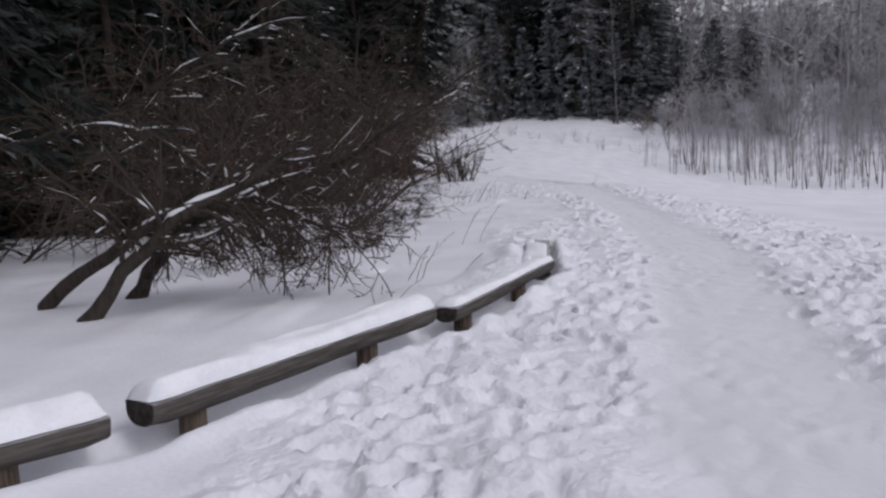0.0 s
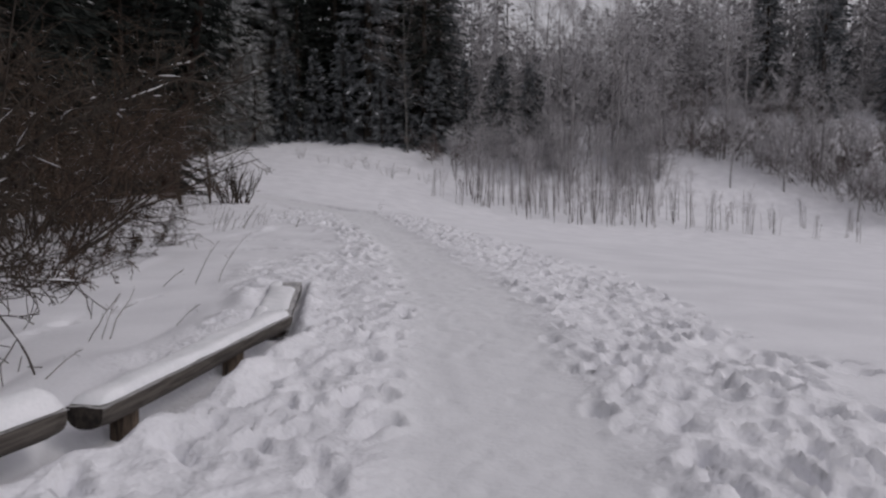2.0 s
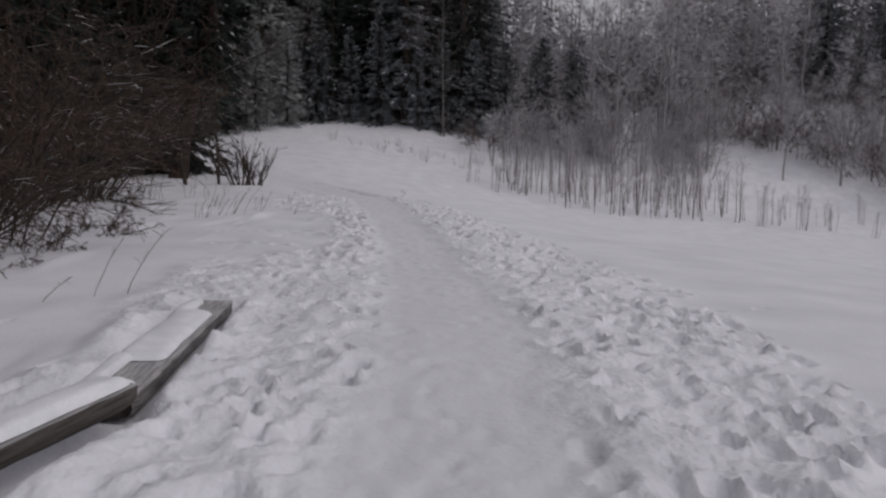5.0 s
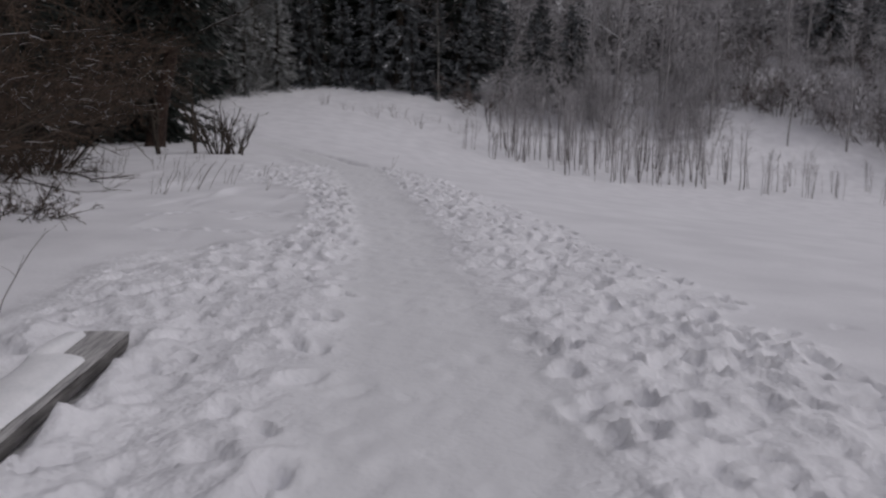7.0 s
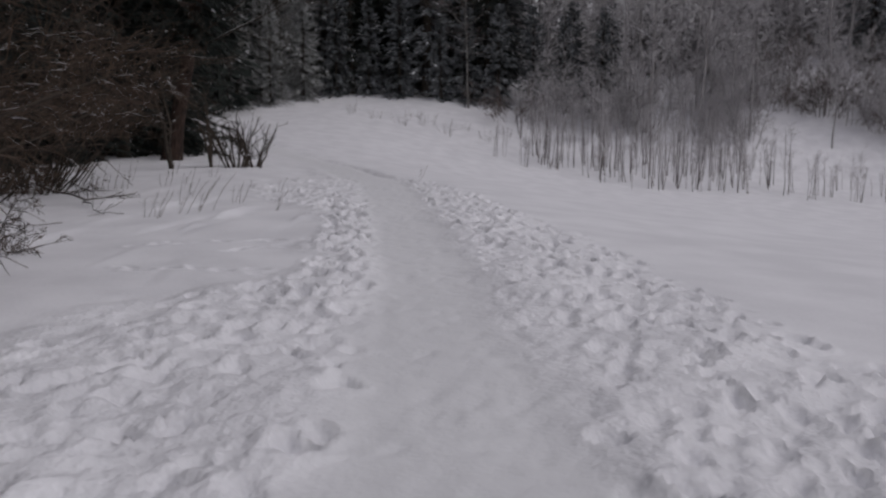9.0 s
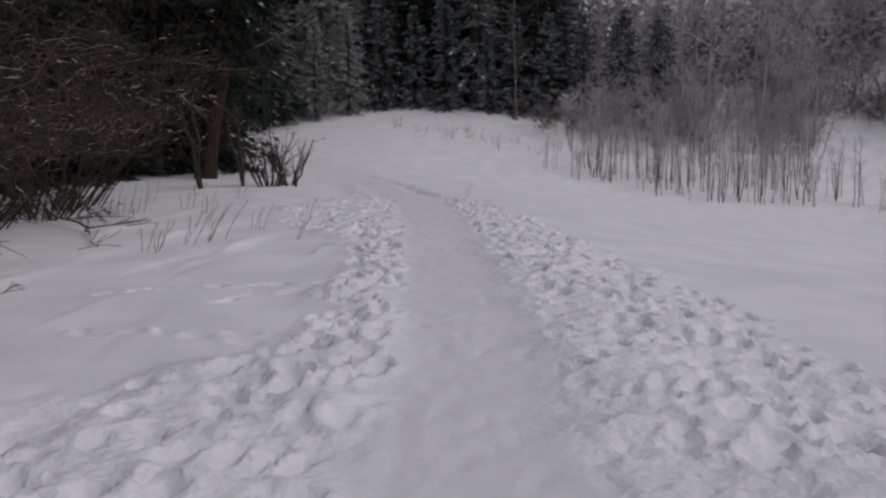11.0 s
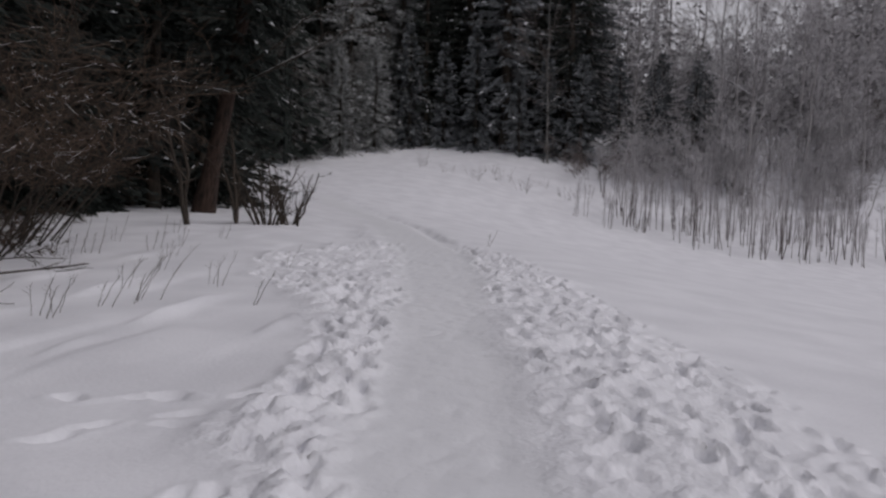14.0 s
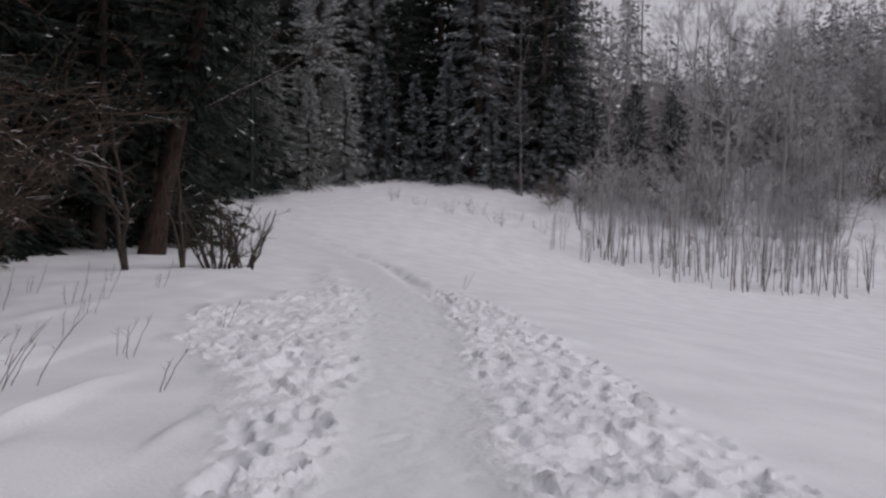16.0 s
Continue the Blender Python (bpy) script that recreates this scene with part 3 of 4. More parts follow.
def bare_tree(seed, H, limbs, mats, spread=42, snow=0.12, lean=0.02, twigs=9, subs=6, girth=0.0085):
    """A leafless broadleaf tree: trunk, limbs and fine twigs."""
    rng = np.random.default_rng(seed)
    root = new("bare_tree")
    K = 10
    z = np.linspace(-0.3, H, K)
    T = np.column_stack([np.cumsum(rng.normal(lean, 0.10, K)) * H / 18, np.cumsum(rng.normal(0, 0.10, K)) * H / 18, z])[None]
    R = (H * girth * (1 - z / H * 0.93))[None]
    g = Geo()
    g.tubes(T, R, 8)
    part("trunk", g.mesh("trunk", mats[0]), root)
    L1, R1 = grow(rng, T, R, limbs, 0.24, spread, 0.22, K=5, lo=0.22, hi=0.99, thin=0.45, tip=0.3)
    g = Geo()
    g.tubes(L1, R1, 4)
    part("limb", g.mesh("limb", mats[0]), root)
    L2, R2 = grow(rng, L1, R1, subs, 0.42, 38, 0.12, K=4, lo=0.15, thin=0.6, tip=0.4)
    L3, R3 = grow(rng, L2, R2, twigs, 0.55, 36, 0.08, K=2, lo=0.15, thin=0.7, tip=0.5)
    R2, R3 = np.maximum(R2, 0.014), np.maximum(R3, 0.011)
    g = Geo()
    g.tubes(L2, R2, 3), g.tubes(L3, R3, 3)
    part("twig", g.mesh("twig", mats[1]), root)
    if snow:
        g = Geo()
        snow_on(rng, g, L1, R1, 0.6, 0.9), snow_on(rng, g, L2, R2, snow, 1.0)
        part("snow", g.mesh("snow", SNOW), root, "thin lines of snow on the limbs")
    return root


def shrub(seed, H, stems, fan, mats, subs=9, twigs=6, snow=0.12, base=0.35, droop=-0.1, stem_r=0.016, lean=(0.0, 0.0), least=0.0042, single=False, clear=None, ratio=0.34):
    """A many-stemmed leafless shrub."""
    rng = np.random.default_rng(seed)
    root = new("bare_shrub")
    n = stems
    az, r = rng.uniform(0, 2 * np.pi, n), base * rng.random(n) ** 0.5
    p0 = np.column_stack([r * np.cos(az), r * np.sin(az), np.full(n, -0.08)])
    tilt = np.radians(fan) * rng.random(n) ** 0.7
    d = np.column_stack([np.sin(tilt) * np.cos(az) + lean[0], np.sin(tilt) * np.sin(az) + lean[1], np.cos(tilt)])
    L = H * rng.uniform(0.6, 1.1, n)
    K = 7
    t = np.linspace(0, 1, K)[None, :, None]
    side = np.column_stack([np.cos(az), np.sin(az), np.full(n, -0.55)])
    S = p0[:, None] + L[:, None, None] * (d[:, None] * t + 0.30 * side[:, None] * t * t * np.sin(tilt)[:, None, None])
    S[:, 1:] += np.cumsum(rng.normal(size=(n, K - 1, 3)) * L[:, None, None] * 0.018, 1)
    R = (stem_r * L / H * rng.uniform(0.7, 1.4, n))[:, None] * np.linspace(1, 0.3, K)[None]
    for k in range(n if single else 1):
        g = Geo()
        g.tubes(S[k:k + 1] if single else S, R[k:k + 1] if single else R, 5)
        part("stem", g.mesh("stem", mats[0]), root)
    A, RA = grow(rng, S, R, subs, ratio, 52, droop, K=3 if least > 0.005 else 5, lo=0.15, thin=0.6, tip=0.4, wob=0.12)
    B, RB = grow(rng, A, RA, twigs, 0.42, 50, droop * 0.6, K=2 if least > 0.005 else 3, lo=0.1, thin=0.6, tip=0.5, wob=0.12)
    if clear:
        ok = A[:, :, 2].min(1) > clear
        A, RA = A[ok], RA[ok]
        ok = B[:, :, 2].min(1) > clear
        B, RB = B[ok], RB[ok]
    RA, RB = np.maximum(RA, least * 1.4), np.maximum(RB, least)
    g = Geo()
    g.tubes(A, RA, 3), g.tubes(B, RB, 3)
    part("twig", g.mesh("twig", mats[1]), root)
    if snow:
        g = Geo()
        snow_on(rng, g, A, RA, snow * 3, 0.5, 0.0035), snow_on(rng, g, B, RB, snow * 1.4, 0.8, 0.0035)
        if g.v:
            part("snow", g.mesh("snow", SNOW), root, "broken lines of snow on the twigs")
    return root


def stand(variants, spots, rng, label, category, group, sink=0.05, low=0.85, high=1.15):
    """Sets the variants out over the spots, each on the ground, turned and sized at random."""
    used = set()
    for k, (x, y) in enumerate(spots):
        i = k % len(variants)
        s = rng.uniform(low, high)
        m = pose(x, y, float(land(x, y)) - sink, 0, 0, rng.uniform(0, 360)) @ Matrix.Diagonal((s, s, s * rng.uniform(0.95, 1.05), 1))
        if i in used:
            copy_thing(variants[i], m)
        else:
            tagged(variants[i], label, category, group).matrix_basis = m
            used.add(i)


def scatter(rng, n, xr, yr, least, test=None):
    out = []
    tries = 0
    while len(out) < n and tries < 20000:
        tries += 1
        p = (rng.uniform(*xr), rng.uniform(*yr))
        if (test is None or test(*p)) and all((p[0] - q[0]) ** 2 + (p[1] - q[1]) ** 2 > least * least for q in out):
            out.append(p)
    return out


rs = np.random.default_rng(77)

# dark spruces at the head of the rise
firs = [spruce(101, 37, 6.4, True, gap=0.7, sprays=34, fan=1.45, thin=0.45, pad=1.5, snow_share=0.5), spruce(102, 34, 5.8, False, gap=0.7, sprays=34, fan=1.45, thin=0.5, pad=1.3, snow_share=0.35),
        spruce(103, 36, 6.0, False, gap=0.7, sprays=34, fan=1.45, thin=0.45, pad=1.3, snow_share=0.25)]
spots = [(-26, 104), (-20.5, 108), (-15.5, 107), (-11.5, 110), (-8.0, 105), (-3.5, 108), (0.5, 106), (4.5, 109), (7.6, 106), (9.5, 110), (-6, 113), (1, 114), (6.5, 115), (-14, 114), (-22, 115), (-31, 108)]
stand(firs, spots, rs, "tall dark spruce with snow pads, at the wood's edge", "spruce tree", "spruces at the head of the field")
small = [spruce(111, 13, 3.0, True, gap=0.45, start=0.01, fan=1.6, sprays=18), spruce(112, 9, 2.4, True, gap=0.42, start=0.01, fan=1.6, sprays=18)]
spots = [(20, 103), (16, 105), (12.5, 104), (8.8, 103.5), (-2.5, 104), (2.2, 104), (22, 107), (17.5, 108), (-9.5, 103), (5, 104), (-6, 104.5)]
stand(small, spots, rs, "young frosted spruce, paled by haze, with boughs down to the snow", "spruce tree", "young spruces at the wood's edge")
stand([spruce(115, 27, 4.0, True, gap=0.5, fan=1.6, sprays=18)], [(57, 116), (62, 110), (67, 117), (73, 110)], rs, "tall frosted spruce on the hillside, paled by haze", "spruce tree", "spruces on the hillside")

# spruces along the west edge
west = [spruce(121, 27, 4.4, False, sprays=42, start=0.09, snow_share=0.25, fan=1.25, thin=0.42, gap=0.6, girth=0.0085), spruce(122, 24, 4.3, False, sprays=42, start=0.07, snow_share=0.25, fan=1.25, thin=0.42, gap=0.6, girth=0.0085)]
spots = [(-12.5, 47), (-14.5, 41), (-12.8, 35), (-15, 30), (-13.5, 25), (-14.5, 19.5), (-12.8, 14.5), (-11.8, 10.2), (-14.5, 6), (-12.8, 52.5), (-13.0, 37.6), (-12.4, 32.4), (-15.5, 58), (-17.5, 65), (-20.5, 72.5),
         (-19.5, 50), (-20, 37), (-19.5, 23), (-18, 13), (-24, 88), (-22, 62), (-25, 81), (-17, 8.5), (-17, 26.5), (-17.5, 44), (-11.5, 2.0), (-10.4, 12.2), (-10.8, 7.4)]
stand(west, spots, rs, "dark spruce crowding the shaded wood's edge", "spruce tree", "spruces along the west edge")

under = [spruce(123, 19, 4.2, False, sprays=46, start=0.015, snow_share=0.15, fan=1.3, thin=0.5, gap=0.5, girth=0.008), spruce(124, 15, 3.6, False, sprays=46, start=0.01, snow_share=0.15, fan=1.3, thin=0.5, gap=0.5, girth=0.008)]
stand(under, [(-12.0, 50.8), (-14.2, 48.6), (-15.8, 53.5), (-16.2, 46.5), (-15.6, 36), (-16.5, 33), (-15, 39.5), (-17.2, 29.5), (-13.6, 43.0), (-16, 22), (-15.5, 16.5), (-13.6, 28.6), (-18.5, 41), (-18.2, 35), (-12.4, 21), (-13.6, 9.6), (-13.8, 57.5)], rs,
      "dark spruce with boughs down to the shaded snow", "spruce tree", "dark spruces inside the wood")

# the big red-barked spruce by the bend, with a smaller stem beside it
big = spruce(131, 26, 4.2, False, sprays=44, start=0.19, fan=1.2, thin=0.45, trunk_mat=RED_BARK, snow_share=0.3)
big.matrix_basis = pose(-9.9, 45.4, float(land(-9.9, 45.4)) - 0.05, 0, 11.0, 0)
tagged(big, "large spruce with a reddish leaning trunk beside the bend", "spruce tree")


def forked_branch():
    """A bare snowy limb that reaches out from the big spruce."""
    rng = np.random.default_rng(9)
    root = new("bare_branch")
    P = np.array([[(-8.8, 45.3, 5.3), (-7.8, 45.2, 5.9), (-6.9, 45.0, 6.45), (-6.1, 44.9, 7.2), (-5.3, 44.8, 7.65), (-3.3, 44.6, 7.75)],
                  [(-8.85, 45.3, 4.8), (-7.7, 45.2, 5.3), (-6.6, 45.0, 5.8), (-5.7, 44.9, 6.2), (-4.6, 44.8, 6.8), (-3.3, 44.6, 7.15)]])
    R = np.array([[0.055, 0.045, 0.038, 0.03, 0.024, 0.012]] * 2)
    A, RA = grow(rng, P, R, 9, 0.28, 40, -0.05, K=4, lo=0.3, thin=0.5)
    B, RB = grow(rng, A, RA, 5, 0.5, 40, -0.05, K=3, thin=0.6)
    g = Geo()
    g.tubes(P, R, 6)
    part("limb", g.mesh("limb", BARK), root)
    g = Geo()
    g.tubes(A, np.maximum(RA, 0.01), 4), g.tubes(B, np.maximum(RB, 0.007), 3)
    part("twig", g.mesh("twig", DARK_TWIG), root)
    g = Geo()
    snow_on(rng, g, P, R, 1.0, 0.5, whole=True), snow_on(rng, g, A, RA, 0.5, 0.9, 0.010), snow_on(rng, g, B, RB, 0.3, 1.0, 0.008)
    part("snow", g.mesh("snow", SNOW), root, "snow lying along the limb")
    return tagged(root, "bare dark branch lined with snow, reaching from the spruce", "branch")


forked_branch()

# frosted trees and a young conifer beyond the bend
rb = np.random.default_rng(66)
bend_trees = [bare_tree(205, 11.5, 26, (BARK, BEND_TWIG), spread=58, twigs=11, subs=8), bare_tree(206, 9.5, 26, (BARK, BEND_TWIG), spread=60, twigs=11, subs=8)]
stand(bend_trees, [(-18.6, 91.0), (-14.6, 98.0), (-20.8, 88.5), (-22.5, 92)], rb, "leafless grey frosted tree with drooping twigs by the bend", "bare tree", "frosted trees by the bend", low=0.9, high=1.1)
soft = [spruce(141, 12.5, 3.2, True, sprays=50, gap=0.34, per=8, thin=0.4, start=0.02, snow_share=0.5, needles=GREY_NEEDLES)]
stand(soft, [(-18.0, 92.0), (-15.4, 95.5), (-12.6, 99.5), (-20.5, 90), (-16.8, 98)], rb, "feathery grey-green young conifer by the bend", "conifer", "young conifers by the bend", low=0.9, high=1.1)
tall = spruce(142, 25, 5.6, True, sprays=40, gap=0.55, per=8, thin=0.4, start=0.05, fan=1.3, snow_share=0.6, pad=1.4, needles=GREY_NEEDLES)
stand([tall], [(-15.6, 101), (-21.5, 95.5), (-10.8, 105.5)], rb, "tall grey-green conifer with frosted boughs beyond the bend", "conifer", "tall conifers beyond the bend", low=0.95, high=1.05)

# frosted broadleaf trees on the hillside, their colours lightened for haze
grey_trees = [bare_tree(201, 20, 19, (FROST_HAZE_BARK, FROST_HAZE_TWIG)), bare_tree(202, 17, 18, (FROST_HAZE_BARK, FROST_HAZE_TWIG)), bare_tree(203, 22, 20, (FROST_HAZE_BARK, FROST_HAZE_TWIG)),
              bare_tree(204, 13, 18, (FROST_HAZE_BARK, FROST_HAZE_TWIG))]
spots = [(14, 104), (16.5, 110), (22, 110), (27, 116), (31, 111), (35, 98), (36, 119), (41, 108), (45, 102), (46, 116), (52, 111), (57, 95), (61, 110), (24, 122), (33, 126), (50, 124),
         (66, 118), (70, 97), (76, 110), (63, 90), (72, 86), (80, 94), (19, 118), (58, 118), (86, 104), (28, 104), (38, 104), (54, 88), (64, 82), (49, 95), (30, 99), (43, 96), (22, 100), (20, 104), (24, 98.5), (27, 101.5), (31, 104), (34, 101), (25.5, 107), (33, 104), (47, 107), (56, 99), (67, 92), (60, 86), (75, 90), (68, 80), (78, 84), (53, 96), (36, 111)]
stand(grey_trees, spots, rs, "leafless frosted tree with fine haze-grey twigs on the hillside", "bare tree", "bare trees on the hillside")


# a slender pale tree before the dark spruces
pale = bare_tree(207, 23, 34, (BEND_TWIG, GREY_TWIG), spread=75, snow=0.3, lean=0.0, twigs=4, subs=5, girth=0.0048)
tagged(pale, "slender frosted tree with drooping limbs before dark spruces", "bare tree").matrix_basis = pose(5.1, 101.5, float(land(5.1, 101.5)) - 0.05)


def snapped_stem():
    """A thin snow-lined stem leaning across the hillside trees."""
    root = new("snapped_tree")
    g = Geo()
    a, b = np.array((20.0, 102.6, 14.2)), np.array((27.5, 103.2, 10.2))
    s = np.linspace(0, 1, 8)[:, None]
    P = (a * (1 - s) + b * s + np.array((0, 0, 0.5)) * np.sin(s * np.pi))[None]
    R = np.linspace(0.035, 0.06, 8)[None]
    g.tubes(P, R, 6)
    part("stem", g.mesh("stem", FROST_HAZE_BARK), root)
    g = Geo()
    Q = P.copy()
    Q[:, :, 2] += 0.05
    g.tubes(Q, R * 0.95, 6)
    part("snow", g.mesh("snow", SNOW), root, "snow lying along the stem")
    return tagged(root, "thin snow-lined stem snapped and leaning among the trees", "broken stem")


snapped_stem()


# ---- saplings in the hollow ----
def sapling(seed, H):
    rng = np.random.default_rng(seed)
    root = new("sapling")
    n = int(rng.integers(1, 4))
    K = 6
    t = np.linspace(0, 1, K)[None, :, None]
    d = np.column_stack([rng.normal(0, 0.06, n), rng.normal(0, 0.06, n), np.ones(n)])
    p0 = np.column_stack([rng.normal(0, 0.22, n), rng.normal(0, 0.22, n), np.full(n, -0.15)])
    S = p0[:, None] + H * rng.uniform(0.6, 1.0, n)[:, None, None] * d[:, None] * t
    S[:, 1:, :2] += np.cumsum(rng.normal(size=(n, K - 1, 2)) * 0.05, 1)
    R = np.full(n, 0.038)[:, None] * np.linspace(1, 0.25, K)[None]
    g = Geo()
    g.tubes(S, R, 5)
    part("stem", g.mesh("stem", SAPLING_BARK), root)
    A, RA = grow(rng, S, R, 9, 0.24, 30, 0.1, K=3, lo=0.36, thin=0.5, tip=0.5)
    B, RB = grow(rng, A, RA, 3, 0.6, 35, 0.05, K=2, lo=0.1, thin=0.7, tip=0.6)
    g = Geo()
    g.tubes(A, np.maximum(RA, 0.010), 3), g.tubes(B, np.maximum(RB, 0.009), 3)
    part("twig", g.mesh("twig", FROST_HAZE_TWIG), root)
    return root


saplings = [sapling(300 + k, 5.2 + 0.8 * (k % 4)) for k in range(8)]


def in_stand(x, y):
    front = np.interp(x, [9.5, 13.5, 22, 31], [84, 75, 77.5, 80.5])
    return front <= y <= front + 20 - 0.16 * (x - 9)


spots = scatter(rs, 150, (9.5, 33), (75, 101), 0.8, in_stand)
stand(saplings, spots, rs, "thin frosted sapling with haze-pale twigs, standing in deep snow", "sapling", "saplings in the hollow", low=0.6, high=1.15)
spots = [(x + rs.normal(0, 0.5), y + rs.normal(0, 0.6)) for x, y in ((33.8, 79), (35.5, 81), (37.6, 79), (40, 79.5), (41.2, 82), (43.3, 78), (47, 78.5), (38.5, 85), (45, 84), (50, 83), (8.9, 80.5), (7.2, 84)) for _ in range(3)]
stand(saplings, spots, rs, "thin frosted, haze-pale sapling in a loose clump on open snow", "sapling", "scattered saplings on the slope", low=0.55, high=0.8)
weeds = [shrub(320, 1.1, 9, 22, (FROST_HAZE_BARK, FROST_HAZE_TWIG), subs=3, twigs=2, snow=0, base=0.5, stem_r=0.012)]
stand(weeds, [(-4.5, 92), (-1.8, 91), (0.6, 92.5), (2.6, 90), (4.4, 93), (6.4, 90.5), (8.6, 93), (-7, 93.5), (10.5, 92), (-0.5, 95)], rs, "thin frosted, haze-pale weeds sticking up through the snow", "weeds", "weeds at the head of the field", low=0.9, high=1.5)

# brown undergrowth under the hillside trees
brush = [shrub(331, 4.4, 16, 38, (FROST_HAZE_BARK, FROST_HAZE_TWIG), subs=9, twigs=6, snow=0.0, base=1.5, droop=0.05, stem_r=0.026, least=0.010),
         shrub(332, 3.6, 16, 45, (DARK_TWIG, GREY_TWIG), subs=9, twigs=6, snow=0.0, base=1.5, droop=0.05, stem_r=0.024, least=0.010)]
spots = [(13, 98.5), (17.5, 101), (36.5, 104.5), (39.5, 103.5), (42, 102.5), (44.5, 101.8), (47, 100.2), (49.5, 98.8), (52, 97), (54, 95.5), (56.5, 93.5), (58.5, 91.5), (60.5, 88.5), (62.5, 85), (65, 81), (67, 77), (71, 72), (9.5, 98.5), (40.5, 106), (46, 104), (51.5, 101), (56, 97.5)]
spots += scatter(rs, 34, (35, 82), (76, 114), 2.2, lambda x, y: y > np.interp(x, [35, 52, 60, 70, 82], [105, 100, 92, 78, 72]))
misty = [shrub(333, 4.6, 14, 30, (FROST_HAZE_BARK, FROST_HAZE_TWIG), subs=9, twigs=6, snow=0.0, base=1.2, droop=0.1, stem_r=0.030, least=0.012)]
stand(misty, scatter(rs, 15, (15, 36), (95, 106), 2.4), rs, "pale frosted, haze-grey bush among the saplings", "shrub", "rimed bushes in the hollow", low=0.8, high=1.35)
stand(brush, spots, rs, "grey-brown leafless undergrowth at the foot of the hillside trees", "shrub", "undergrowth on the hillside", low=0.9, high=1.5)


def far_woods(seed, n, m, place, mat, label):
    """Spruces further back in the wood, too many to count."""
    rng = np.random.default_rng(seed)
    g = Geo()
    x, y = place(rng, n)
    H = np.interp(x, [10, 20, 26, 42, 50], [26, 24, 15, 16, 24]) * rng.uniform(0.8, 1.12, n)
    zz = land(x, y)
    K = 3
    T = np.stack([np.column_stack([x, y, zz + H * s]) for s in (0, 0.5, 1.0)], 1)
    g.tubes(T, np.outer(H * 0.011, [1, 0.6, 0.1]), 4)
    idx = np.repeat(np.arange(n), m)
    rel = rng.random(len(idx)) ** 1.3
    az = rng.uniform(0, 2 * np.pi, len(idx))
    r = 3.0 * (1 - rel) ** 0.8 * rng.uniform(0.15, 1.0, len(idx))
    out = np.column_stack([np.cos(az), np.sin(az), rng.uniform(-0.7, -0.1, len(idx))])
    B = np.column_stack([x[idx] + r * out[:, 0], y[idx] + r * out[:, 1], zz[idx] + H[idx] * (0.04 + 0.95 * rel)])
    ln = rng.uniform(0.8, 1.7, len(idx)) * (1.1 - 0.6 * rel)
    sd = np.cross(out, rng.normal(size=out.shape))
    sd /= np.linalg.norm(sd, axis=1, keepdims=True)
    g.kites(B, out * ln[:, None], sd * (ln * 0.22)[:, None], np.zeros_like(B))
    return tagged(new("far_woods", g.mesh("far_woods", mat, False)), label, "woods", kind="stuff")


# the hill woods' pale tone stands for haze in the air
far_woods(17, 330, 230, lambda r, n: (r.uniform(10, 135, n), r.uniform(116, 165, n)), HAZE_NEEDLES, "dense woods far up the hill, paled by haze")
far_woods(19, 130, 260, lambda r, n: (r.uniform(-50, 8, n), r.uniform(114, 140, n)), NEEDLES, "dense dark spruces behind the field's head")
far_woods(18, 330, 260, lambda r, n: (r.uniform(-58, -18.5, n), r.uniform(-25, 140, n)), NEEDLES, "dense dark spruce wood behind the thicket")

# ---- the thicket along the west side ----
rt = np.random.default_rng(64)
thicket = [shrub(401, 4.6, 15, 50, (BARK, TWIG), subs=13, twigs=5, snow=0.10, base=0.9, stem_r=0.024, ratio=0.28), shrub(402, 4.0, 14, 55, (DARK_TWIG, TWIG), subs=13, twigs=5, snow=0.10, base=0.9, stem_r=0.022, ratio=0.28),
           shrub(403, 5.2, 15, 45, (BARK, TWIG), subs=13, twigs=5, snow=0.11, base=1.0, stem_r=0.026, ratio=0.28), shrub(404, 3.2, 14, 50, (DARK_TWIG, TWIG), subs=13, twigs=5, snow=0.12, base=0.8, droop=-0.25, stem_r=0.018, ratio=0.28)]
spots = [(-5.5, 14.2), (-5.4, 16.0), (-5.9, 18.8), (-6.4, 21.5), (-8.3, 24.0), (-7.9, 14.9), (-8.2, 17.6), (-8.6, 20.6), (-9.8, 22.6),
         (-10.6, 13.2), (-11, 18.5), (-11.6, 24.8)]
stand(thicket, spots, rt, "dense leafless brown thicket dusted with snow", "thicket bush", "thicket along the west side", sink=0.1, low=0.85, high=1.08)
leaning = shrub(405, 5.2, 16, 40, (BARK, TWIG), subs=16, twigs=6, snow=0.16, base=0.8, stem_r=0.026, lean=(0.34, -0.08), clear=1.3, ratio=0.26)
tagged(leaning, "brown thicket arching high over the snow, twigs frosted", "thicket bush", "thicket along the west side").matrix_basis = pose(-8.6, 30.4, -0.05)
for x, y, turn in ((-8.6, 27.6, 10), (-9.2, 32.8, -15), (-8.9, 25.6, 25)):
    copy_thing(leaning, pose(x, y, -0.05, 0, 0, turn))
low_brush = [shrub(411, 1.25, 17, 70, (DARK_TWIG, TWIG), subs=13, twigs=6, snow=0.10, base=0.8, droop=-0.2, stem_r=0.010, ratio=0.24)]
stand(low_brush, [(-4.6, 11.4), (-4.2, 13.0), (-4.0, 15.0), (-4.4, 17.6), (-4.5, 19.8), (-8.2, 30.0), (-9.3, 32.2), (-10.2, 33.8), (-11.0, 36.5)], rt, "low tangle of drooping brown twigs on the snow", "shrub", "low tangles before the thicket", low=0.8, high=1.15)

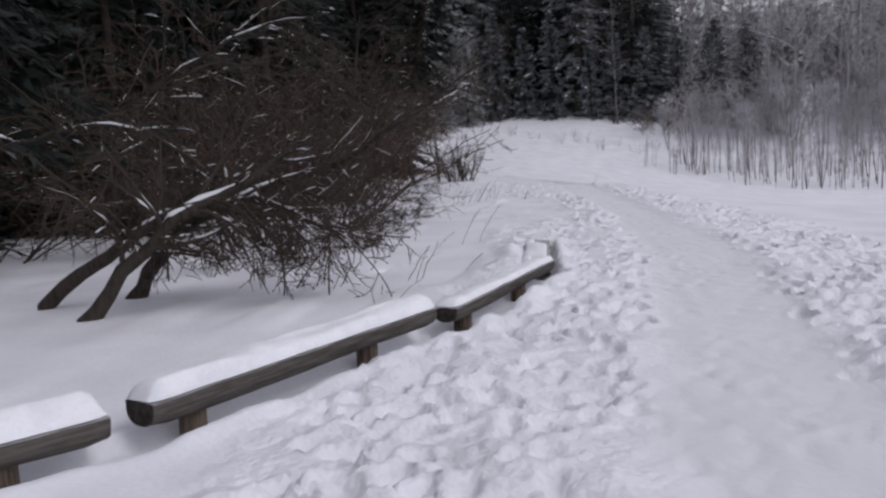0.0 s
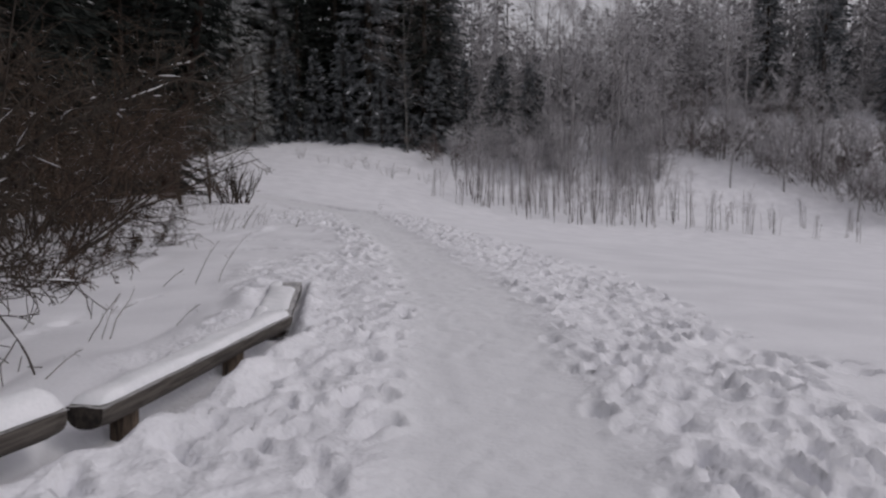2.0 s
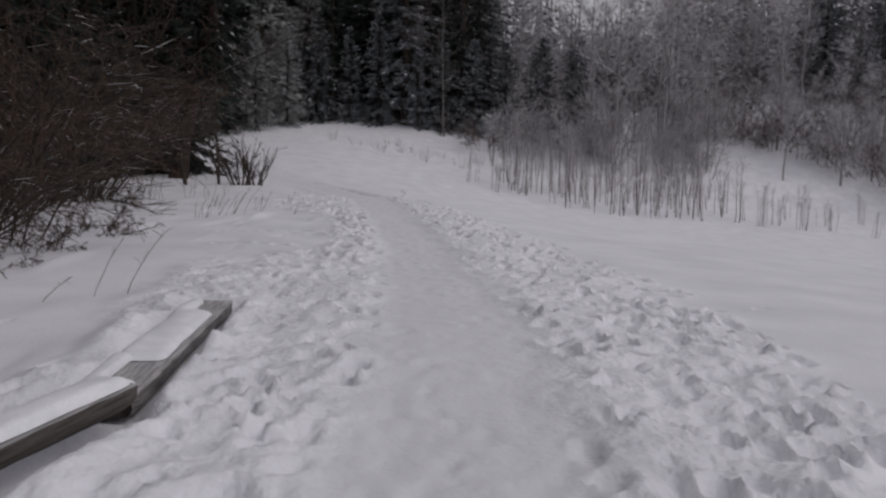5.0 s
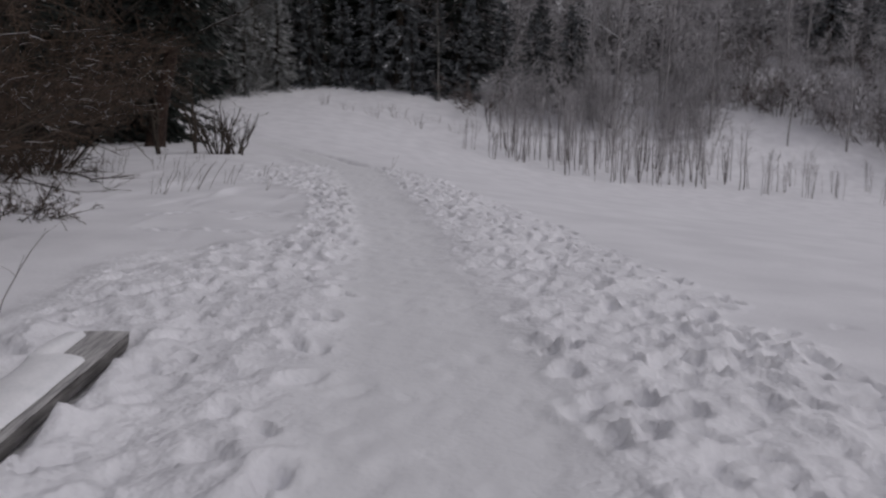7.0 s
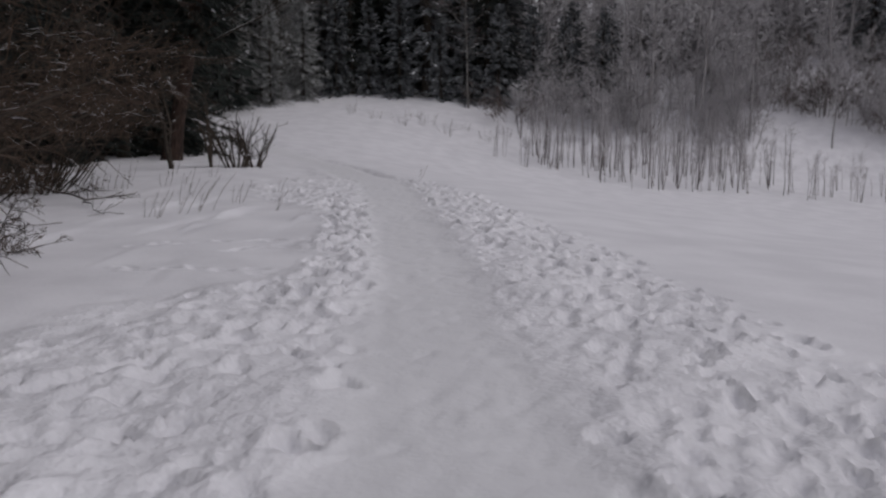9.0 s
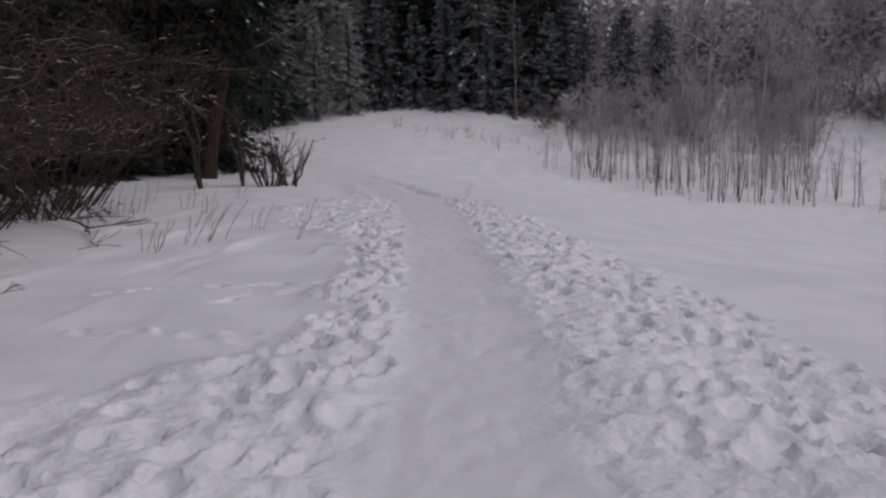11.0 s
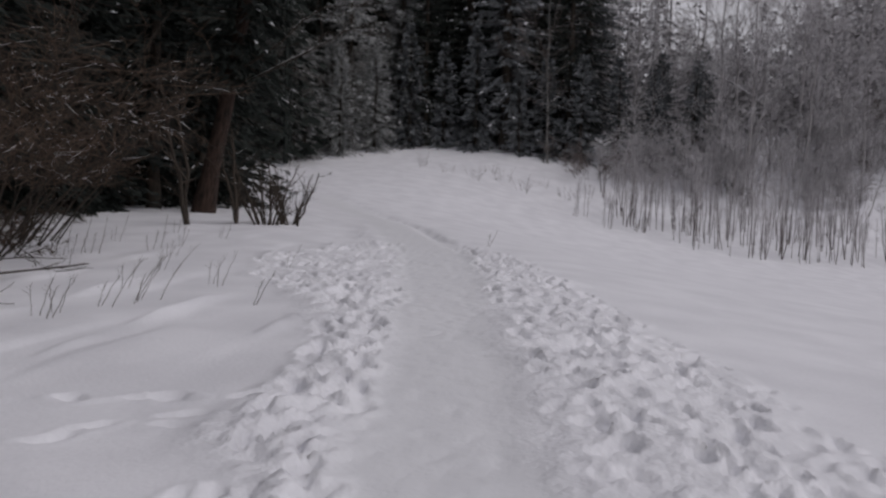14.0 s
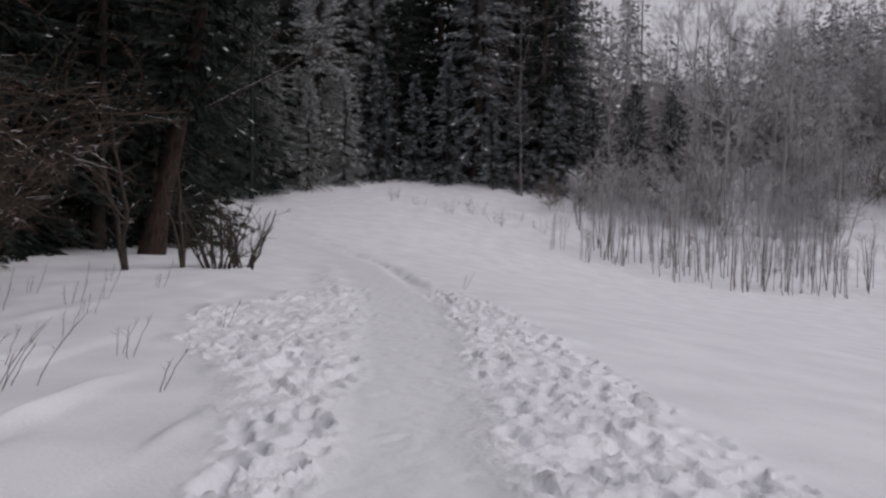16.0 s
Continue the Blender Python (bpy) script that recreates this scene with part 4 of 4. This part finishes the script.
# upright dark shrubs at the bend
ru = np.random.default_rng(65)
upright = [shrub(421, 2.3, 14, 26, (DARK_TWIG, DARK_TWIG), subs=5, twigs=3, snow=0.10, base=0.40, droop=0.2, stem_r=0.038, single=True), shrub(422, 2.6, 3, 10, (DARK_TWIG, DARK_TWIG), subs=6, twigs=3, snow=0.10, base=0.12, droop=0.1, stem_r=0.045, single=True),
           shrub(423, 4.8, 2, 6, (BARK, DARK_TWIG), subs=8, twigs=4, snow=0.08, base=0.08, droop=0.1, stem_r=0.060, single=True, ratio=0.13)]
stand(upright, [(-5.83, 40.13), (-6.54, 39.44), (-7.56, 38.34), (-5.35, 40.9)], ru, "upright dark shrub with bare stems rising from the snow", "shrub", "shrubs at the bend", low=0.95, high=1.08)


# ---- the leaning willow over the benches ----
def leaning_tree():
    rng = np.random.default_rng(21)
    root = new("leaning_tree")

    def line(pts, r0, r1, K=12):
        p = np.array(pts, float)
        s = np.linspace(0, len(p) - 1, K)
        c = np.column_stack([np.interp(s, np.arange(len(p)), p[:, k]) for k in range(3)])
        c[1:-1] = 0.25 * c[:-2] + 0.5 * c[1:-1] + 0.25 * c[2:]
        c[1:] += rng.normal(size=(K - 1, 3)) * 0.018
        c[1:-1] += np.cumsum(rng.normal(size=(K - 2, 3)) * 0.030, 0) * np.sin(np.linspace(0, np.pi, K))[1:-1, None]
        return c, r1 + (r0 - r1) * (1 - np.linspace(0, 1, K)) ** 1.15

    main = [line([(-5.24, 7.85, -0.1), (-4.95, 8.0, 0.36), (-4.05, 8.2, 1.10), (-3.6, 8.4, 1.35), (-3.0, 8.7, 1.75)], 0.10, 0.035),
            line([(-6.30, 8.7, -0.05), (-5.5, 8.7, 0.55), (-4.35, 8.7, 1.10), (-3.75, 8.6, 1.02), (-3.1, 8.5, 0.95)], 0.10, 0.03),
            line([(-5.5, 9.25, -0.12), (-5.1, 9.3, 0.42), (-4.7, 9.3, 0.82), (-3.44, 9.3, 1.28), (-2.58, 9.3, 1.60), (-1.62, 9.3, 2.04), (-1.02, 9.3, 2.52)], 0.115, 0.007, 18),
            line([(-4.15, 9.2, 1.05), (-3.5, 9.0, 1.1), (-2.4, 8.7, 0.6)], 0.05, 0.012),
            line([(-6.9, 9.0, 1.87), (-6.0, 9.0, 2.04), (-5.15, 9.0, 1.93), (-4.2, 9.0, 1.45)], 0.018, 0.035),
            line([(-5.9, 10.3, 1.9), (-5.35, 10, 2.54), (-4.1, 10, 3.2), (-3.2, 10.1, 3.3)], 0.035, 0.012)]
    g, gs = Geo(), Geo()
    As, Rs = [], []
    for k, (c, r) in enumerate(main):
        g = Geo()
        g.tubes(c[None], r[None], 9)
        name = "trunk" if k < 3 else "large_limb"
        trunk = part(name, g.mesh(name, BARK), root, "dark leaning trunk" if k < 3 else "dark bent limb")
        g = Geo()
        snow_on(rng, g, c[None, 1:], r[None, 1:] * rng.uniform(0.35, 1.05, (1, len(r) - 1)), 1.0, 0.9, whole=True)
        part("snow", g.mesh("snow", SNOW), trunk, "ridge of snow along the bark")
        a, ra = grow(rng, c[None], r[None], 20, 0.30, 50, -0.08, K=9, lo=0.28, hi=0.95, thin=0.42, tip=0.35, wob=0.26, length=1.15)
        As.append(a), Rs.append(ra)
    A, RA = np.concatenate(As), np.maximum(np.concatenate(Rs), 0.009)
    B, RB = grow(rng, A, RA, 7, 0.50, 45, -0.16, K=6, lo=0.15, thin=0.6, tip=0.5, wob=0.20)
    C, RC = grow(rng, B, RB, 3, 0.45, 48, -0.10, K=3, lo=0.2, thin=0.75, tip=0.6, wob=0.12)

    def clear_of_benches(L, least):
        """Twigs above the snow, and none hanging down over the benches."""
        return (L[:, :, 2].min(1) > least) & ~((L[:, :, 0].max(1) > -1.9) & (L[:, :, 2].min(1) < 1.2))

    ok = clear_of_benches(A, 0.03)
    A, RA = A[ok], RA[ok]
    ok = clear_of_benches(B, 0.03)
    B, RB = B[ok], np.maximum(RB[ok], 0.0058)
    ok = clear_of_benches(C, 0.02)
    C, RC = C[ok], np.maximum(RC[ok], 0.0042)
    g = Geo()
    g.tubes(A, RA, 4)
    part("limb", g.mesh("limb", DARK_TWIG), root)
    g = Geo()
    g.tubes(B, RB, 3), g.tubes(C, RC, 3)
    part("twig", g.mesh("twig", DARK_TWIG), root)
    snow_on(rng, gs, A[::4], RA[::4] * rng.uniform(0.3, 1.0, RA[::4].shape), 1.0, 0.75, 0.004, whole=True), snow_on(rng, gs, A, RA, 0.7, 0.9, 0.006), snow_on(rng, gs, B, RB, 0.16, 1.1, 0.005), snow_on(rng, gs, C, RC, 0.06, 1.1, 0.004)
    part("snow", gs.mesh("snow", SNOW), root, "snow lying along the trunks and limbs")
    return tagged(root, "leaning leafless willow with snow along its trunks", "tree")


leaning_tree()


# ---- dry stalks on the open snow ----
def stalks(seed, n, H, lean):
    rng = np.random.default_rng(seed)
    K = 6
    t = np.linspace(0, 1, K)[None, :, None]
    p0 = np.column_stack([rng.normal(0, 0.11, n), rng.normal(0, 0.11, n), np.full(n, -0.06)])
    d = np.column_stack([rng.normal(lean, 0.13, n), rng.normal(0, 0.12, n), np.ones(n)])
    S = p0[:, None] + (H * rng.uniform(0.5, 1.1, n))[:, None, None] * (d[:, None] * t + np.array([lean * 0.4, 0, -0.06]) * t * t)
    S[:, 1:] += rng.normal(size=(n, K - 1, 3)) * 0.008
    R = np.full((n, K), 0.0046) * np.linspace(1.1, 0.5, K)[None]
    root = new("dry_stalk_clump")
    for k in range(n):
        g = Geo()
        g.tubes(S[k:k + 1], R[k:k + 1], 4)
        A, RA = grow(rng, S[k:k + 1], R[k:k + 1], 4, 0.22, 34, 0.05, K=3, lo=0.45, thin=0.75, tip=0.6)
        g.tubes(A, RA, 3)
        part("stalk", g.mesh("stalk", STALK), root)
    return root


stalk_kinds = [stalks(501, 3, 0.75, 0.35), stalks(502, 2, 0.65, 0.4), stalks(503, 3, 0.7, 0.05), stalks(504, 1, 0.35, 0.6), stalks(505, 2, 0.85, 0.42)]
STALKS = [(-2.0, 9.86, 0), (-1.83, 13.92, 4), (-2.35, 13.53, 3), (-1.48, 10.51, 3), (-1.97, 8.38, 3), (-3.61, 24.35, 1), (-3.41, 24.17, 1), (-3.49, 24.55, 1), (-3.33, 25.08, 1), (-3.12, 25.18, 4),
          (-3.13, 25.69, 1), (-2.98, 25.58, 4), (-2.92, 27.7, 1), (-2.72, 27.54, 1), (-1.67, 25.7, 1), (-7.13, 30.95, 2), (-6.87, 31.12, 2), (-6.6, 31.3, 2), (-5.81, 32.35, 2), (-5.55, 32.9, 1), (-6.69, 35.72, 2),
          (-4.9, 31.0, 2), (-4.2, 28.9, 1), (-2.4, 30.0, 1), (-5.2, 34.6, 2), (0.9, 39.5, 1), (-3.7, 26.6, 1), (-7.3, 33.6, 2)]
seen_kind = set()
for x, y, k in STALKS:
    m = pose(x, y, float(land(x, y)), 0, 0, rs.uniform(-25, 25)) @ Matrix.Scale(rs.uniform(0.8, 1.1), 4)
    if k in seen_kind:
        copy_thing(stalk_kinds[k], m)
    else:
        tagged(stalk_kinds[k], "thin dry stalks bent over and standing in snow", "dry stalks", "dry stalks on the open snow").matrix_basis = m
        seen_kind.add(k)


def fallen_branch():
    """A dark forked branch lying on the snow before the thicket."""
    rng = np.random.default_rng(31)
    root = new("fallen_branch")
    lines = [[(-8.0, 29.6, 0.20), (-7.2, 28.6, 0.14), (-6.5, 27.9, 0.10), (-5.9, 27.1, 0.06)], [(-5.9, 27.1, 0.06), (-5.75, 27.8, 0.07), (-5.62, 28.4, 0.06), (-5.5, 28.9, 0.09)],
             [(-5.9, 27.1, 0.06), (-5.3, 26.0, 0.08), (-4.9, 25.2, 0.05), (-4.5, 24.6, 0.02)], [(-7.4, 29.9, 0.24), (-7.0, 29.6, 0.18), (-6.5, 29.0, 0.10), (-6.2, 28.6, 0.02)]]
    P = np.array(lines) + rng.normal(size=(4, 4, 3)) * 0.02
    R = np.array([[0.032, 0.028, 0.024, 0.02], [0.02, 0.017, 0.014, 0.008], [0.019, 0.015, 0.011, 0.006], [0.02, 0.016, 0.012, 0.007]])
    for k in range(4):
        g = Geo()
        g.tubes(P[k:k + 1], R[k:k + 1], 6)
        limb = part("branch_limb", g.mesh("branch_limb", DARK_TWIG), root)
        g = Geo()
        snow_on(rng, g, P[k:k + 1], R[k:k + 1] * 0.8, 1.0, 0.8, whole=True)
        part("snow", g.mesh("snow", SNOW), limb, "snow lying on the bark")
    A, RA = grow(rng, P, R, 7, 0.32, 45, 0.0, K=4, lo=0.15, thin=0.5)
    A[:, :, 2] = np.maximum(A[:, :, 2], 0.01)
    g = Geo()
    g.tubes(A, np.maximum(RA, 0.005), 3)
    part("twig", g.mesh("twig", DARK_TWIG), root)
    return tagged(root, "dark forked dead branch lying on the snow", "fallen branch")


fallen_branch()
